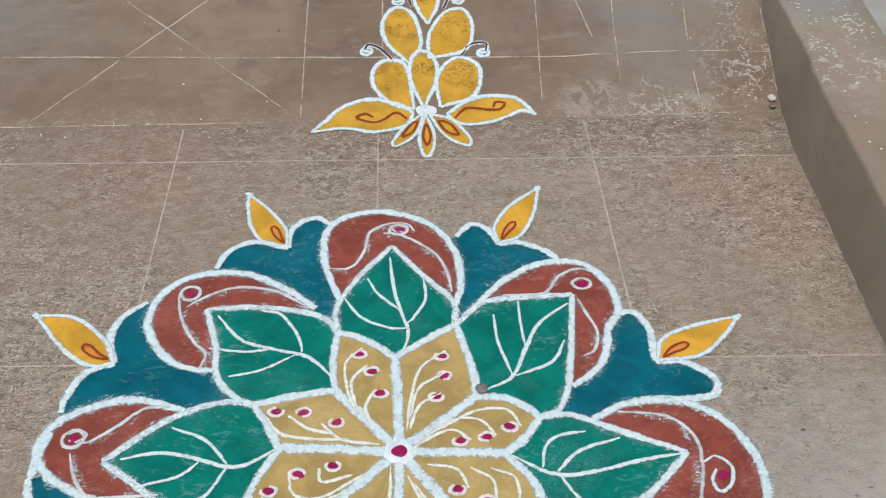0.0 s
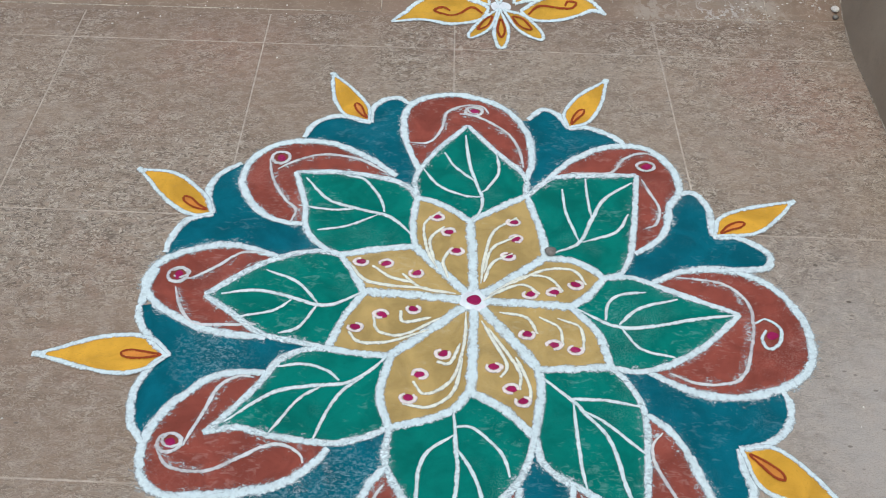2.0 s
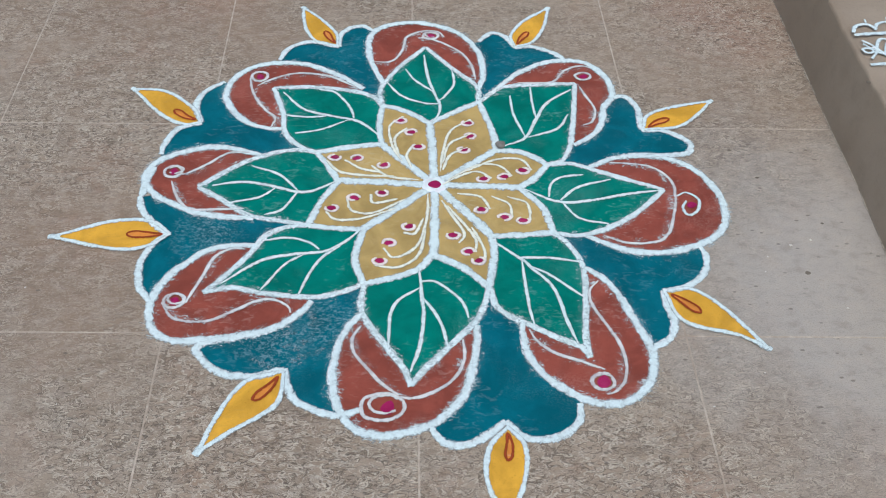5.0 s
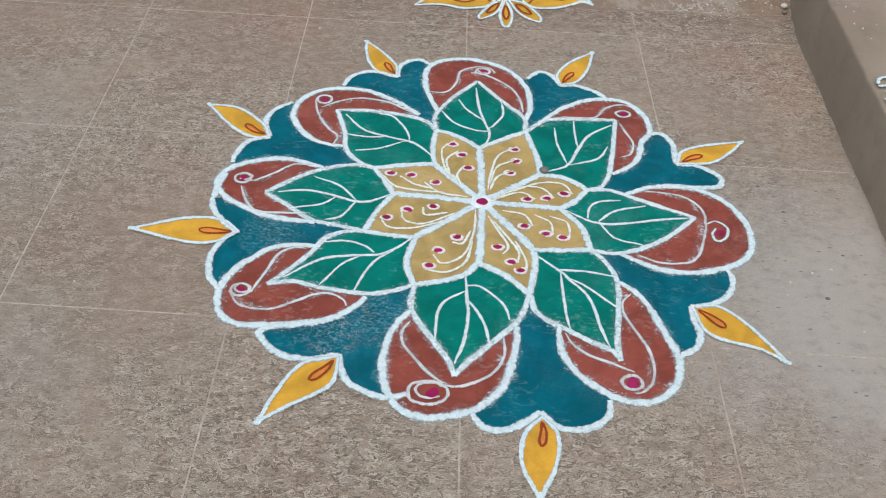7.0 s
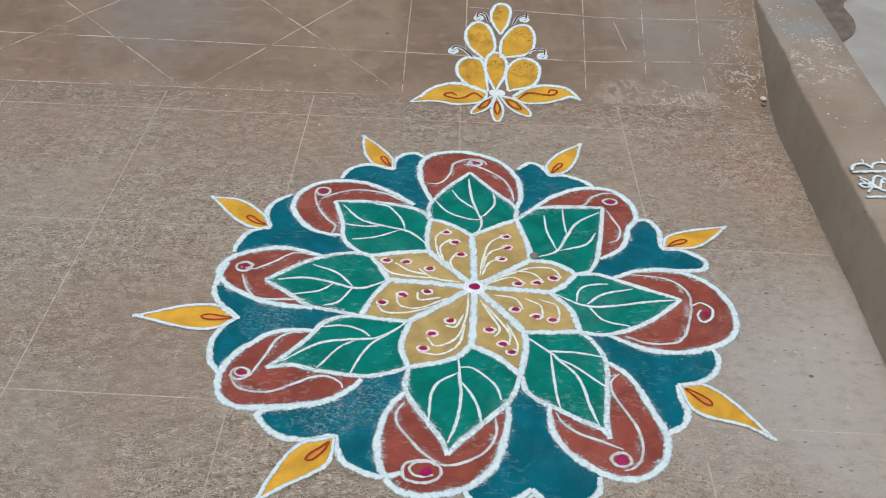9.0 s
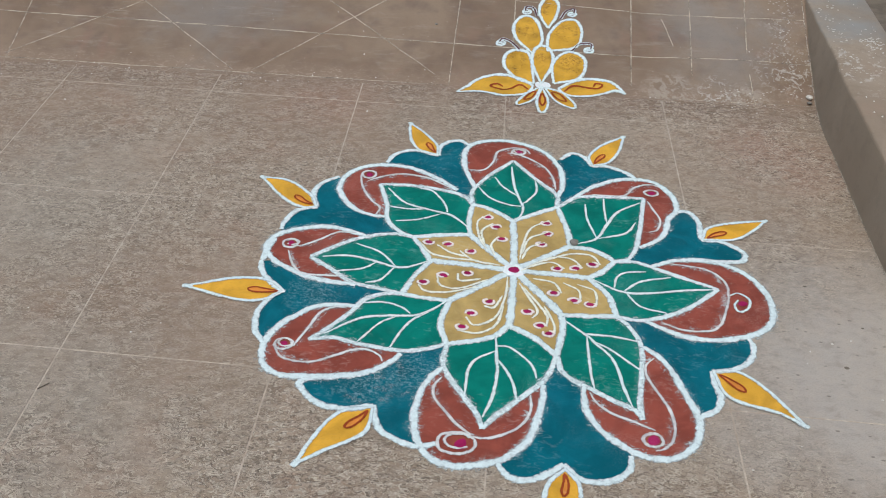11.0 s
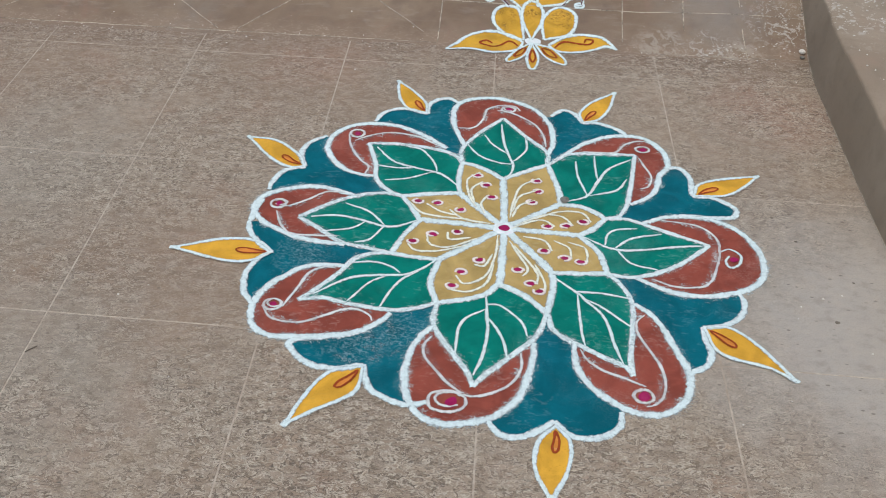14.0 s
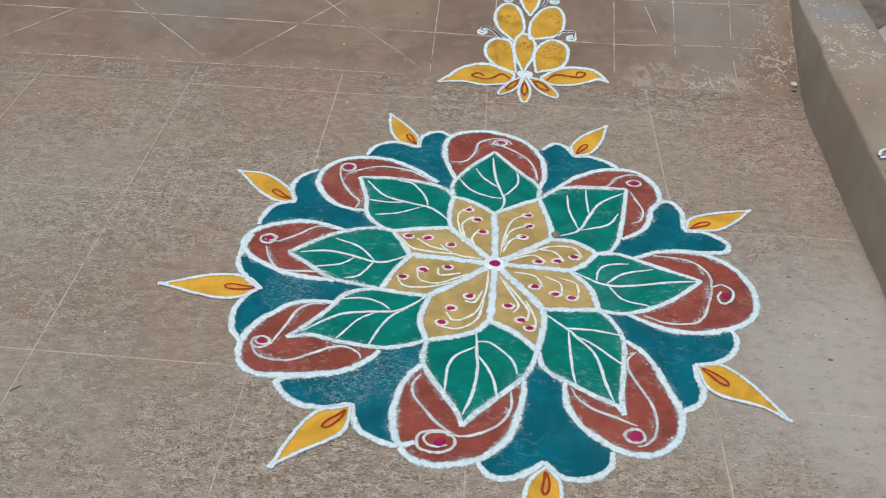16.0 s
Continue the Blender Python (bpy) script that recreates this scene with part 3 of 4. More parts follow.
sector(3, notch=pen(114, -154), tip=pen(101, -288), lower=pen(181, -150), upper=pen(115, -209),
       point=pen(274, -458), left=pen(260, -167, 283, -213, 289, -258, 281, -339, 272, -414), right=pen(261, -434, 223, -413, 180, -387, 116, -343),
       veins=[pen(122, -174, 172, -221, 189, -244, 216, -276, 231, -313, 242, -375, 256, -426), pen(160, -213, 225, -214, 281, -225), pen(186, -237, 222, -260, 280, -316), pen(169, -224, 171, -287, 175, -351, 180, -383)],
       hood=pen(291, -242, 321, -265, 346, -305, 361, -352, 373, -388, 388, -436, 387, -478, 369, -519, 339, -547, 298, -558, 254, -548, 218, -523, 185, -491, 163, -450, 156, -407, 158, -374),
       curls=[pen(169, -392, 182, -421, 212, -447, 254, -465, 297, -485), pen(313, -275, 294, -299, 292, -330, 312, -379, 331, -423, 337, -466, 330, -507, 310, -531, 293, -537)], eye=pen(290, -510),
       scallop=pen(243, -555, 240, -587, 215, -614, 175, -626, 137, -618, 112, -590, 78, -618, 41, -635, 7, -630, -16, -601), notch_at=5,
       flame=pen(114, -601, 82, -641, 74, -703, 104, -774, 136, -700, 141, -637),
       hooks=[pen(46, -172, 58, -144, 32, -88, 14, -49), pen(79, -198, 80, -161, 57, -117, 26, -65), pen(95, -226, 96, -189, 74, -129)], dots=pen(35, -151, 64, -196, 83, -221))
sector(4, notch=pen(-6, -203), tip=pen(-141, -279), lower=pen(51, -237), upper=pen(-46, -247),
       point=pen(-49, -516), left=pen(89, -331, 68, -375, 20, -430, -23, -477), right=pen(-63, -479, -87, -440, -119, -391, -143, -343),
       veins=[pen(-33, -246, -29, -314, -26, -350, -29, -400, -36, -438, -51, -486), pen(-32, -273, -3, -274, 31, -303, 51, -333, 58, -364), pen(-34, -290, -72, -318, -88, -351, -90, -387, -91, -427), pen(-29, -312, -6, -349, 9, -385, 17, -434)],
       hood=pen(72, -382, 69, -435, 50, -519, 25, -559, -11, -592, -61, -610, -105, -615, -147, -600, -179, -551, -189, -491, -183, -429, -164, -380, -140, -348),
       curls=[pen(-144, -383, -156, -408, -153, -441, -132, -472, -99, -512, -71, -535), pen(46, -414, 46, -459, 27, -500, -7, -527, -44, -541, -73, -538)], eye=pen(-100, -558),
       scallop=pen(-138, -564, -181, -574, -228, -556, -258, -533, -275, -476, -329, -492, -386, -483, -428, -449, -436, -423, -389, -405), notch_at=4,
       flame=pen(-275, -481, -341, -503, -376, -562, -404, -645, -354, -604, -283, -551),
       hooks=[pen(-65, -142, -42, -144, -24, -102), pen(-105, -185, -83, -211, -38, -179, -18, -104, -14, -29), pen(-121, -230, -76, -236, -35, -204, -20, -134)], dots=pen(-55, -125, -94, -170, -112, -219))
sector(5, notch=pen(-147, -130), tip=pen(-260, -119), lower=pen(-160, -213), upper=pen(-199, -129),
       point=pen(-446, -296), left=pen(-181, -297, -227, -309, -278, -306, -338, -298, -396, -284), right=pen(-418, -265, -387, -224, -362, -184, -341, -147, -301, -123),
       veins=[pen(-148, -126, -180, -164, -220, -191, -277, -199, -332, -210, -371, -235, -415, -275), pen(-232, -187, -257, -166, -297, -154, -342, -161), pen(-261, -199, -296, -225, -318, -259, -338, -293), pen(-191, -178, -223, -206, -245, -245, -264, -303)],
       hood=pen(-238, -319, -259, -348, -298, -381, -348, -398, -422, -410, -486, -409, -530, -376, -540, -316, -523, -263, -493, -224, -463, -195, -424, -176, -362, -174),
       curls=[pen(-379, -185, -406, -183, -436, -206, -453, -256, -475, -322), pen(-519, -321, -495, -356, -460, -367, -421, -364, -386, -345, -342, -319, -310, -316, -282, -332, -275, -348)], eye=pen(-497, -317),
       scallop=pen(-544, -316, -571, -275, -579, -221, -565, -171, -541, -141, -566, -119, -602, -75, -617, -31), notch_at=4,
       flame=pen(-534, -141, -575, -174, -638, -182, -771, -147, -657, -104, -580, -105),
       hooks=[pen(-226, -80, -204, -103, -149, -100, -81, -72), pen(-183, -44, -172, -78, -127, -84, -59, -43), pen(-135, -30, -127, -55, -78, -44)], dots=pen(-215, -70, -170, -39, -111, -26))
sector(6, notch=pen(-205, 14), tip=pen(-258, 105), lower=pen(-240, -55), upper=pen(-222, 47),
       point=pen(-500, -3), left=pen(-314, -106, -381, -90, -441, -46), right=pen(-440, 52, -376, 94, -307, 114),
       veins=[pen(-208, 12, -274, -21, -351, 0, -410, 11, -471, 1), pen(-286, -20, -332, 33, -395, 62), pen(-338, -10, -369, -36, -428, -52), pen(-291, -25, -318, -74, -352, -88)],
       hood=pen(-373, -99, -473, -86, -534, -60, -588, -24, -615, 14, -614, 52, -587, 88, -523, 118, -458, 123, -379, 97),
       curls=[pen(-404, 105, -449, 104, -490, 68, -528, 40, -542, 36), pen(-559, 15, -540, -33, -510, -69, -464, -72, -395, -69)], eye=pen(-560, 45),
       scallop=pen(-598, 101, -594, 144, -573, 189, -525, 209, -546, 267, -536, 319, -494, 362), notch_at=3,
       flame=pen(-528, 211, -566, 204, -624, 241, -703, 334, -626, 324, -553, 263),
       hooks=[pen(-234, 79, -205, 42, -145, 29, -87, 27), pen(-194, 79, -159, 52, -111, 37), pen(-136, 61, -99, 27, -34, 14)], dots=pen(-217, 88, -168, 85, -109, 62))
sector(7, notch=pen(-116, 132), tip=pen(-117, 269), lower=pen(-185, 123), upper=pen(-122, 200),
       point=pen(-374, 337), left=pen(-296, 125, -332, 171, -345, 246), right=pen(-281, 340, -177, 321, -134, 297),
       veins=[pen(-122, 163, -169, 210, -233, 231, -298, 257, -350, 320), pen(-356, 238, -295, 228, -245, 230), pen(-267, 329, -228, 318, -191, 261, -181, 223), pen(-194, 216, -253, 183, -311, 170)],
       hood=pen(-340, 185, -403, 198, -455, 246, -483, 311, -466, 384, -410, 429, -317, 433, -234, 392, -162, 332),
       curls=[pen(-184, 340, -246, 381, -326, 393, -388, 366, -414, 344), pen(-435, 375, -419, 313, -386, 254, -361, 226, -367, 188)], eye=pen(-412, 380),
       scallop=pen(-372, 448, -351, 498, -299, 523, -229, 503, -230, 549, -208, 583, -174, 594, -146, 571), notch_at=3,
       flame=pen(-233, 507, -286, 524, -319, 588, -332, 677, -285, 628, -240, 561),
       hooks=[pen(-68, 228, -98, 193, -91, 124, -70, 75), pen(-59, 187, -86, 151, -76, 93), pen(-45, 129, -59, 93, -49, 52)], dots=pen(-75, 213, -50, 172, -34, 122))


def flame_shape(f):
    base, a1, a2, tip, b1, b2 = f
    return curve([base, a1, a2, tip]), curve([tip, b1, b2, base])


HUB = Vector((-0.001, -0.001))
for k in range(8):
    s, nxt, prev = SECT[k], SECT[(k + 1) % 8], SECT[(k - 1) % 8]
    notch, tip, back = s["notch"][0], s["tip"][0], prev["tip"][0]
    point = s["point"][0]
    low = curve([back, s["lower"][0], notch])
    upp = curve([notch, s["upper"][0], tip])
    left = curve([back] + s["left"] + [point])
    right = curve([point] + s["right"] + [tip])
    nlow = curve([tip, nxt["lower"][0], nxt["notch"][0]])

    # blue ground between two hoods, with its scalloped outer edge
    at = s["notch_at"]
    sc1, sc2 = curve(s["scallop"][:at + 1]), curve(s["scallop"][at:])
    sea = fill("scallop", sc1 + sc2[1:] + [nxt["point"][0], tip, point], M_BLUE, rangoli, 0.0006, "teal blue powder ground with two scallops")
    stroke("outline", sc1, 0.0145, M_WHITE, sea, "white chalk outline")
    stroke("outline", sc2, 0.0145, M_WHITE, sea, "white chalk outline")

    # rubbed streaks where dry colour was dragged over white
    rr = random.Random(k + 3)
    for i in range(9 if k == 4 else 0):
        q = (sc1[-1] * 0.55 + tip * 0.45) + Vector((rr.uniform(-0.07, 0.07), rr.uniform(-0.05, 0.05)))
        if k == 4:
            q = Vector((-0.24, -0.40)) + Vector((rr.gauss(0, 0.05), rr.gauss(0, 0.035)))
        a, l = rr.gauss(0.6 if k in (2, 3) else 0.1, 0.6), rr.uniform(0.012, 0.045)
        d = Vector((math.cos(a), math.sin(a))) * l
        stroke("streak", [q - d, q + Vector((-d.y, d.x)) * 0.05, q + d], rr.uniform(0.010, 0.022), M_STREAK, sea, "pale rubbed streak", z=0.0009, taper=(0.2, 0.2))

    # maroon hood round the leaf's point
    hl = curve(s["hood"])
    hood = fill("hood", hl, M_RED, rangoli, 0.0012, "maroon powder hood around a leaf tip")
    stroke("outline", hl, 0.0158, M_WHITE, hood, "white chalk outline")
    stroke("rubbed_dust", hl, 0.029, M_HAZE, hood, "faint rubbed white dust", z=0.0019)
    for c in s["curls"]:
        stroke("curl", c, 0.0078, M_CURL, hood, "thin white chalk curl", z=0.0026, taper=(0.5, 0.5))
        stroke("curl_dust", [q + (HUB - q).normalized() * 0.006 for q in c], 0.020, M_HAZE, hood, "faint rubbed white dust", z=0.0020, taper=(0.4, 0.4))
    eye = s["eye"][0]
    if k == 2:
        stroke("eye_spiral", pen(512, -40, 534, -30, 556, -50, 550, -81, 527, -97, 518, -77, 530, -55), 0.007, M_WHITE_THIN, hood, "white chalk spiral", z=0.0028)
    if k == 6:
        stroke("smear", pen(-604, 60, -613, 14, -612, -32), 0.017, M_WHITE, hood, "thick smeared white chalk", z=0.0024)
    if k != 2:
        ring("eye_ring", eye, 0.038 if k == 4 else 0.0195, 0.0085, M_CURL, hood, "white chalk ring", squash=0.72 if k in (0, 1, 4) else 0.9, turn=k * 0.8)
    if k in (4, 6, 5, 0):
        ring("eye_ring", eye + Vector((0.004, 0.005)), 0.027 if k == 4 else 0.0165, 0.007, M_CURL, hood, "second white chalk ring", squash=0.7, turn=k * 1.7, whole=0.8)
    dab("eye_dot", eye + Vector((0.010 if k == 4 else 0.001, -0.003 if k == 4 else -0.001)), 0.0145 if k == 4 else 0.0140 if k == 3 else 0.0108, M_PINK, hood, "magenta powder dot", squash=0.8, turn=0.3 * k)

    # green leaf
    leaf = fill("leaf", low + upp[1:] + right[::-1][1:] + left[::-1][1:-1], M_GREEN, rangoli, 0.0018, "green powder leaf with white veins")
    stroke("outline", left, 0.0122, M_WHITE, leaf, "white chalk outline", taper=(1, 0.8))
    stroke("outline", right, 0.0122, M_WHITE, leaf, "white chalk outline", taper=(0.8, 1))
    stroke("rubbed_dust", left, 0.025, M_HAZE, leaf, "faint rubbed white dust", z=0.0021)
    stroke("rubbed_dust", right, 0.025, M_HAZE, leaf, "faint rubbed white dust", z=0.0021)
    for i, v in enumerate(s["veins"]):
        stroke("vein", v, 0.0082 if i == 0 else 0.0068, M_WHITE_THIN, leaf, "thin white chalk vein", z=0.0026, taper=(0.5, 0.5))

    # ochre petal
    petal = fill("petal", [HUB] + curve([HUB, notch])[1:] + upp[1:] + nlow[1:] + curve([nxt["notch"][0], HUB])[1:-1], M_OCHRE, rangoli, 0.0020, "ochre powder petal with white hooks")
    stroke("outline", upp, 0.0150, M_WHITE, petal, "white chalk outline", taper=(1, 1))
    stroke("outline", nlow, 0.0150, M_WHITE, petal, "white chalk outline", taper=(1, 1))
    stroke("spoke", [HUB, (HUB + notch) / 2 + Vector((0.002, 0.001)), notch], 0.0185, M_WHITE, petal, "thick white chalk spoke", taper=(1, 1))
    for h in s["hooks"]:
        stroke("hook", h, 0.0076, M_CREAM, petal, "thin cream chalk hook", z=0.0028, taper=(0.8, 0.4))
    for i, d in enumerate(s["dots"]):
        ring("dot_ring", d, 0.0128, 0.0078, M_ROSE, petal, "white chalk ring", squash=0.72, turn=2.2 + 2.4 * math.sin(3.1 * k + 1.7 * i), whole=0.82, z=0.0030)
        dab("dot", d + Vector((0.0015, 0.0005)), 0.0112, M_PINK, petal, "magenta powder dot", squash=0.66, turn=0.6 * math.sin(2 * k + i), z=0.0034)

    # flame in the notch of the scallops
    fa, fb = flame_shape(s["flame"])
    base, ftip = s["flame"][0], s["flame"][3]
    flame = fill("flame", fa + fb[1:-1], M_YELLOW, rangoli, 0.0015, "yellow powder flame with an orange heart")
    stroke("outline", fa, 0.0088, M_WHITE, flame, "white chalk outline", z=0.003)
    stroke("outline", fb, 0.0088, M_WHITE, flame, "white chalk outline", z=0.003)
    way = ftip - base
    nrm = Vector((-way.y, way.x)).normalized() * way.length
    wob = 0.012 * math.sin(k * 2.3)
    heart = [base + way * 0.07, base + way * 0.19 + nrm * (0.040 + wob), base + way * 0.33 + nrm * (0.034 + wob), base + way * 0.37 - nrm * (0.010 - wob), base + way * 0.30 - nrm * (0.034 - wob), base + way * 0.18 - nrm * (0.014 - wob)]
    fill("heart", curve(heart, closed=True), M_ORANGE, flame, 0.0022, "orange powder heart")
    stroke("heart_line", heart, 0.0052, M_RUST, flame, "rust red chalk loop", z=0.0026, closed=True)
    stroke("tip_dash", [ftip - way * 0.08, ftip + way * 0.025], 0.014, M_WHITE, flame, "white chalk tip", z=0.0032)

dab("hub_halo", HUB, 0.028, M_DUST, rangoli, "white powder hub", squash=0.9, z=0.0036)
dab("hub", HUB + Vector((0.001, 0.0)), 0.0140, M_PINK, rangoli, "magenta powder centre dot", squash=0.85, z=0.0052)

# ---- lotus drawing on the apron ----
lotus = tagged(new("lotus_drawing"), "yellow powder lotus bud drawing outlined in white on the apron", "rangoli")


def lotus_petal(pts):
    line = curve([pts[0]] + pts[1:] + [pts[0]])
    p = fill("petal", line[:-1], M_GOLD, lotus, 0.0015, "yellow powder petal with dark smudges")
    stroke("outline", line, 0.0112, M_WHITE, p, "white chalk outline", z=0.0024)
    mid = sum(pts[1:], Vector((0, 0))) / 5
    stroke("smudge", [mid + (q - mid) * 0.55 for q in pts[1:]], 0.026, M_RUB, p, "dull brown rubbed loop", z=0.0020, closed=True)
    stroke("smudge", [mid + (pts[1] - mid) * 0.3, mid, mid + (pts[4] - mid) * 0.3], 0.022, M_RUB, p, "dull brown rubbed scratch", z=0.0021)


def lotus_wing(pts, swirl):
    n = pts.index(max(pts, key=lambda q: (q - pts[0]).length))
    a, b = curve(pts[:n + 1]), curve(pts[n:] + [pts[0]])
    p = fill("wing", a + b[1:-1], M_GOLD, lotus, 0.0015, "yellow powder side petal")
    stroke("outline", a, 0.0112, M_WHITE, p, "white chalk outline", z=0.0024)
    stroke("outline", b, 0.0112, M_WHITE, p, "white chalk outline", z=0.0024)
    stroke("swirl", swirl, 0.0075, M_RUST, p, "rust brown chalk swirl", z=0.0021)


def lotus_sepal(pts):
    a = curve([pts[0], pts[1], pts[2] + (pts[1] - pts[3]) * 0.22, pts[2] - (pts[1] - pts[3]) * 0.22, pts[3], pts[0]])
    p = fill("sepal", a[:-1], M_GOLD, lotus, 0.0015, "small yellow powder sepal")
    stroke("outline", a, 0.009, M_WHITE, p, "white chalk outline", z=0.0024)
    mid = sum(pts, Vector((0, 0))) / 4
    stroke("sepal_line", [mid + (q - mid) * 0.5 for q in pts], 0.0065, M_RUST, p, "rust brown chalk loop", z=0.003, closed=True)


def lotus_curl(pts):
    p = stroke("tendril", pts, 0.011, M_WHITE, lotus, "white chalk tendril", z=0.0020)
    stroke("tendril_line", pts[:4], 0.007, M_PLUM, p, "plum brown chalk line", z=0.0028)
    ring("tendril_loop", (pts[3] + pts[4]) / 2 + (pts[3] - pts[1]) * 0.1, 0.014, 0.0085, M_WHITE, p, "white chalk loop", squash=0.75, z=0.0021)


M_RUB = dusting("brown_rub", (0.30, 0.175, 0.06), 0.7)
M_PLUM = chalk("plum_chalk", (0.10, 0.03, 0.035))
lotus_petal(pen(39, 969, -19, 990, -61, 1044, -58, 1097, -25, 1121, 21, 1098))
lotus_petal(pen(62, 971, 30, 1062, 35, 1126, 61, 1147, 90, 1125, 97, 1062))
lotus_petal(pen(103, 975, 97, 1057, 123, 1109, 168, 1123, 205, 1086, 187, 1007))
lotus_petal(pen(28, 1109, -27, 1175, -38, 1244, -5, 1290, 38, 1270, 60, 1177))
lotus_petal(pen(77, 1124, 83, 1206, 124, 1271, 170, 1281, 194, 1226, 171, 1148))
lotus_petal(pen(78, 1234, 47, 1305, 55, 1367, 82, 1387, 111, 1363, 104, 1293))
lotus_wing(pen(37, 959, 1, 984, -68, 1002, -144, 975, -208, 897, -133, 910, -56, 893, 13, 913), pen(21, 942, -7, 961, -51, 932, -79, 937, -102, 950, -80, 960, -61, 949))
lotus_wing(pen(118, 951, 158, 984, 212, 1004, 289, 995, 334, 946, 300, 958, 220, 921, 154, 916), pen(136, 941, 167, 970, 221, 964, 249, 966, 260, 982, 238, 986, 231, 970))
lotus_sepal(pen(61, 959, 20, 918, -9, 843, 40, 879))
lotus_sepal(pen(66, 959, 49, 869, 67, 801, 85, 873))
lotus_sepal(pen(74, 957, 129, 932, 165, 846, 110, 873))
lotus_curl(pen(-14, 1122, -44, 1157, -73, 1171, -84, 1154, -64, 1145))
lotus_curl(pen(160, 1131, 186, 1165, 224, 1168, 224, 1141, 201, 1139))
lotus_curl(pen(38, 1293, 25, 1333, 1, 1336, -2, 1313, 14, 1314))
lotus_curl(pen(120, 1283, 139, 1324, 166, 1338, 166, 1315, 147, 1308))


dab("heart_dust", Vector((0.068, 0.966)), 0.026, M_DUST, lotus, "white powder heart of the lotus", squash=0.6, z=0.0022)

# ---- border drawing on the ledge top ----
border = tagged(new("border_drawing"), "white chalk braid border drawn across the ledge", "rangoli")
top = lambda x, y: LEDGE_Z + 0.0025
for y in (0.282, 0.172):
    stroke("rule", [Vector((0.934, y)), Vector((1.02, y + 0.008)), Vector((1.11, y + 0.018))], 0.010, M_WHITE, border, "white chalk rule", ground=top)
for i in range(3):
    x, y = 0.942 + i * 0.052, 0.286 + 0.009 * i
    stroke("arch", [Vector((x - 0.006, y + 0.004)), Vector((x + 0.006, y + 0.028)), Vector((x + 0.034, y + 0.038)), Vector((x + 0.052, y + 0.018))], 0.008, M_WHITE, border, "white chalk arch", ground=top)
    stroke("arch_tick", [Vector((x + 0.034, y + 0.036)), Vector((x + 0.036, y + 0.056))], 0.005, M_WHITE, border, "white chalk tick", ground=top)
for ph in (0, math.pi):
    stroke("braid", [Vector((0.944 + 0.018 * i, 0.226 + 0.003 * i + 0.034 * math.cos(ph + i * math.pi / 2.6))) for i in range(10)], 0.0075, M_WHITE, border, "white chalk braid strand", ground=top)
stroke("braid", [Vector((0.944 + 0.018 * i, 0.226 + 0.003 * i + 0.022 * math.cos(i * math.pi / 1.7))) for i in range(10)], 0.006, M_WHITE, border, "white chalk braid strand", ground=top)
ring("end_loop", Vector((0.946, 0.222)), 0.011, 0.006, M_WHITE, border, "white chalk end loop", ground=top)
for i in range(4):
    dab("dash", Vector((0.962 + 0.034 * i, 0.232 + 0.006 * i)), 0.006, M_DUST, border, "white powder dash", squash=0.5, ground=top)

motif = tagged(new("ledge_motif"), "small mint green and white chalk motif on the ledge", "rangoli")
ring("loop", Vector((1.03, 0.142)), 0.03, 0.008, M_WHITE, motif, "white chalk loop", squash=0.5, ground=top)
ring("loop", Vector((1.03, 0.062)), 0.042, 0.010, M_MINT, motif, "mint green chalk loop", squash=0.9, ground=top)
stroke("foot", [Vector((0.944, 0.012)), Vector((0.98, 0.020)), Vector((1.05, 0.018))], 0.011, M_MINT, motif, "mint green chalk foot", ground=top)


# ---- small loose things ----
def pebble(x, y, z, r, label, material=M_STONE, squash=0.6):
    bm = bmesh.new()
    bmesh.ops.create_icosphere(bm, subdivisions=2, radius=r)
    for v in bm.verts:
        v.co *= 1 + 0.28 * noise.noise(v.co * (1.3 / r) + Vector((x * 50, y * 50, 0)))
        v.co.z *= squash
    low = min(v.co.z for v in bm.verts)
    for v in bm.verts:
        v.co += Vector((x, y, z - low - 0.001))
    return tagged(part("pebble", bm, material), label, "pebble", "loose pebbles")


pebble(0.148, 0.122, 0.003, 0.0115, "dark grey pebble lying on a green leaf's edge")
M_CHIP = plain("pale_grit", (0.50, 0.45, 0.38), (0.66, 0.61, 0.53), 200)
pebble(0.918, 0.975, lie(0.918, 0.975), 0.011, "pale stone chip in the corner by the ledge", M_CHIP)
pebble(0.916, 0.953, lie(0.916, 0.953), 0.008, "dark stone chip in the corner by the ledge")
pebble(-0.305, 1.226, lie(-0.305, 1.226), 0.005, "tiny dark pebble on the apron")

tagged(dab("arris_chip", Vector((0.9215, 0.128)), 0.006, M_DARK, None, "small dark chip in the arris of the ledge", ground=lambda x, y: LEDGE_Z - 0.012), kind="structure")
for sx, sy, sr in ((0.731, -0.256, 0.008), (0.70, 0.02, 0.006), (0.80, -0.12, 0.005), (0.66, 0.11, 0.006)):
    tagged(dab("stain_spot", Vector((sx, sy)), sr, M_DARK, None, "small dark stain on the cement floor", z=-0.0008), kind="structure")

# dry twig on a floor joint
twig = bmesh.new()
bmesh.ops.create_cone(twig, cap_ends=True, segments=6, radius1=0.0016, radius2=0.0009, depth=0.026)
for v in twig.verts:
    v.co = Vector((v.co.z, v.co.x + 0.002 * math.sin(v.co.z * 90), v.co.y + 0.0014))
bmesh.ops.rotate(twig, verts=twig.verts, matrix=Matrix.Rotation(radians(38), 3, "Z"))
bmesh.ops.translate(twig, verts=twig.verts, vec=(-0.962, -0.493, 0))
tagged(part("twig", twig, M_DARK), "short dark dry twig lying on a floor joint", "twig")

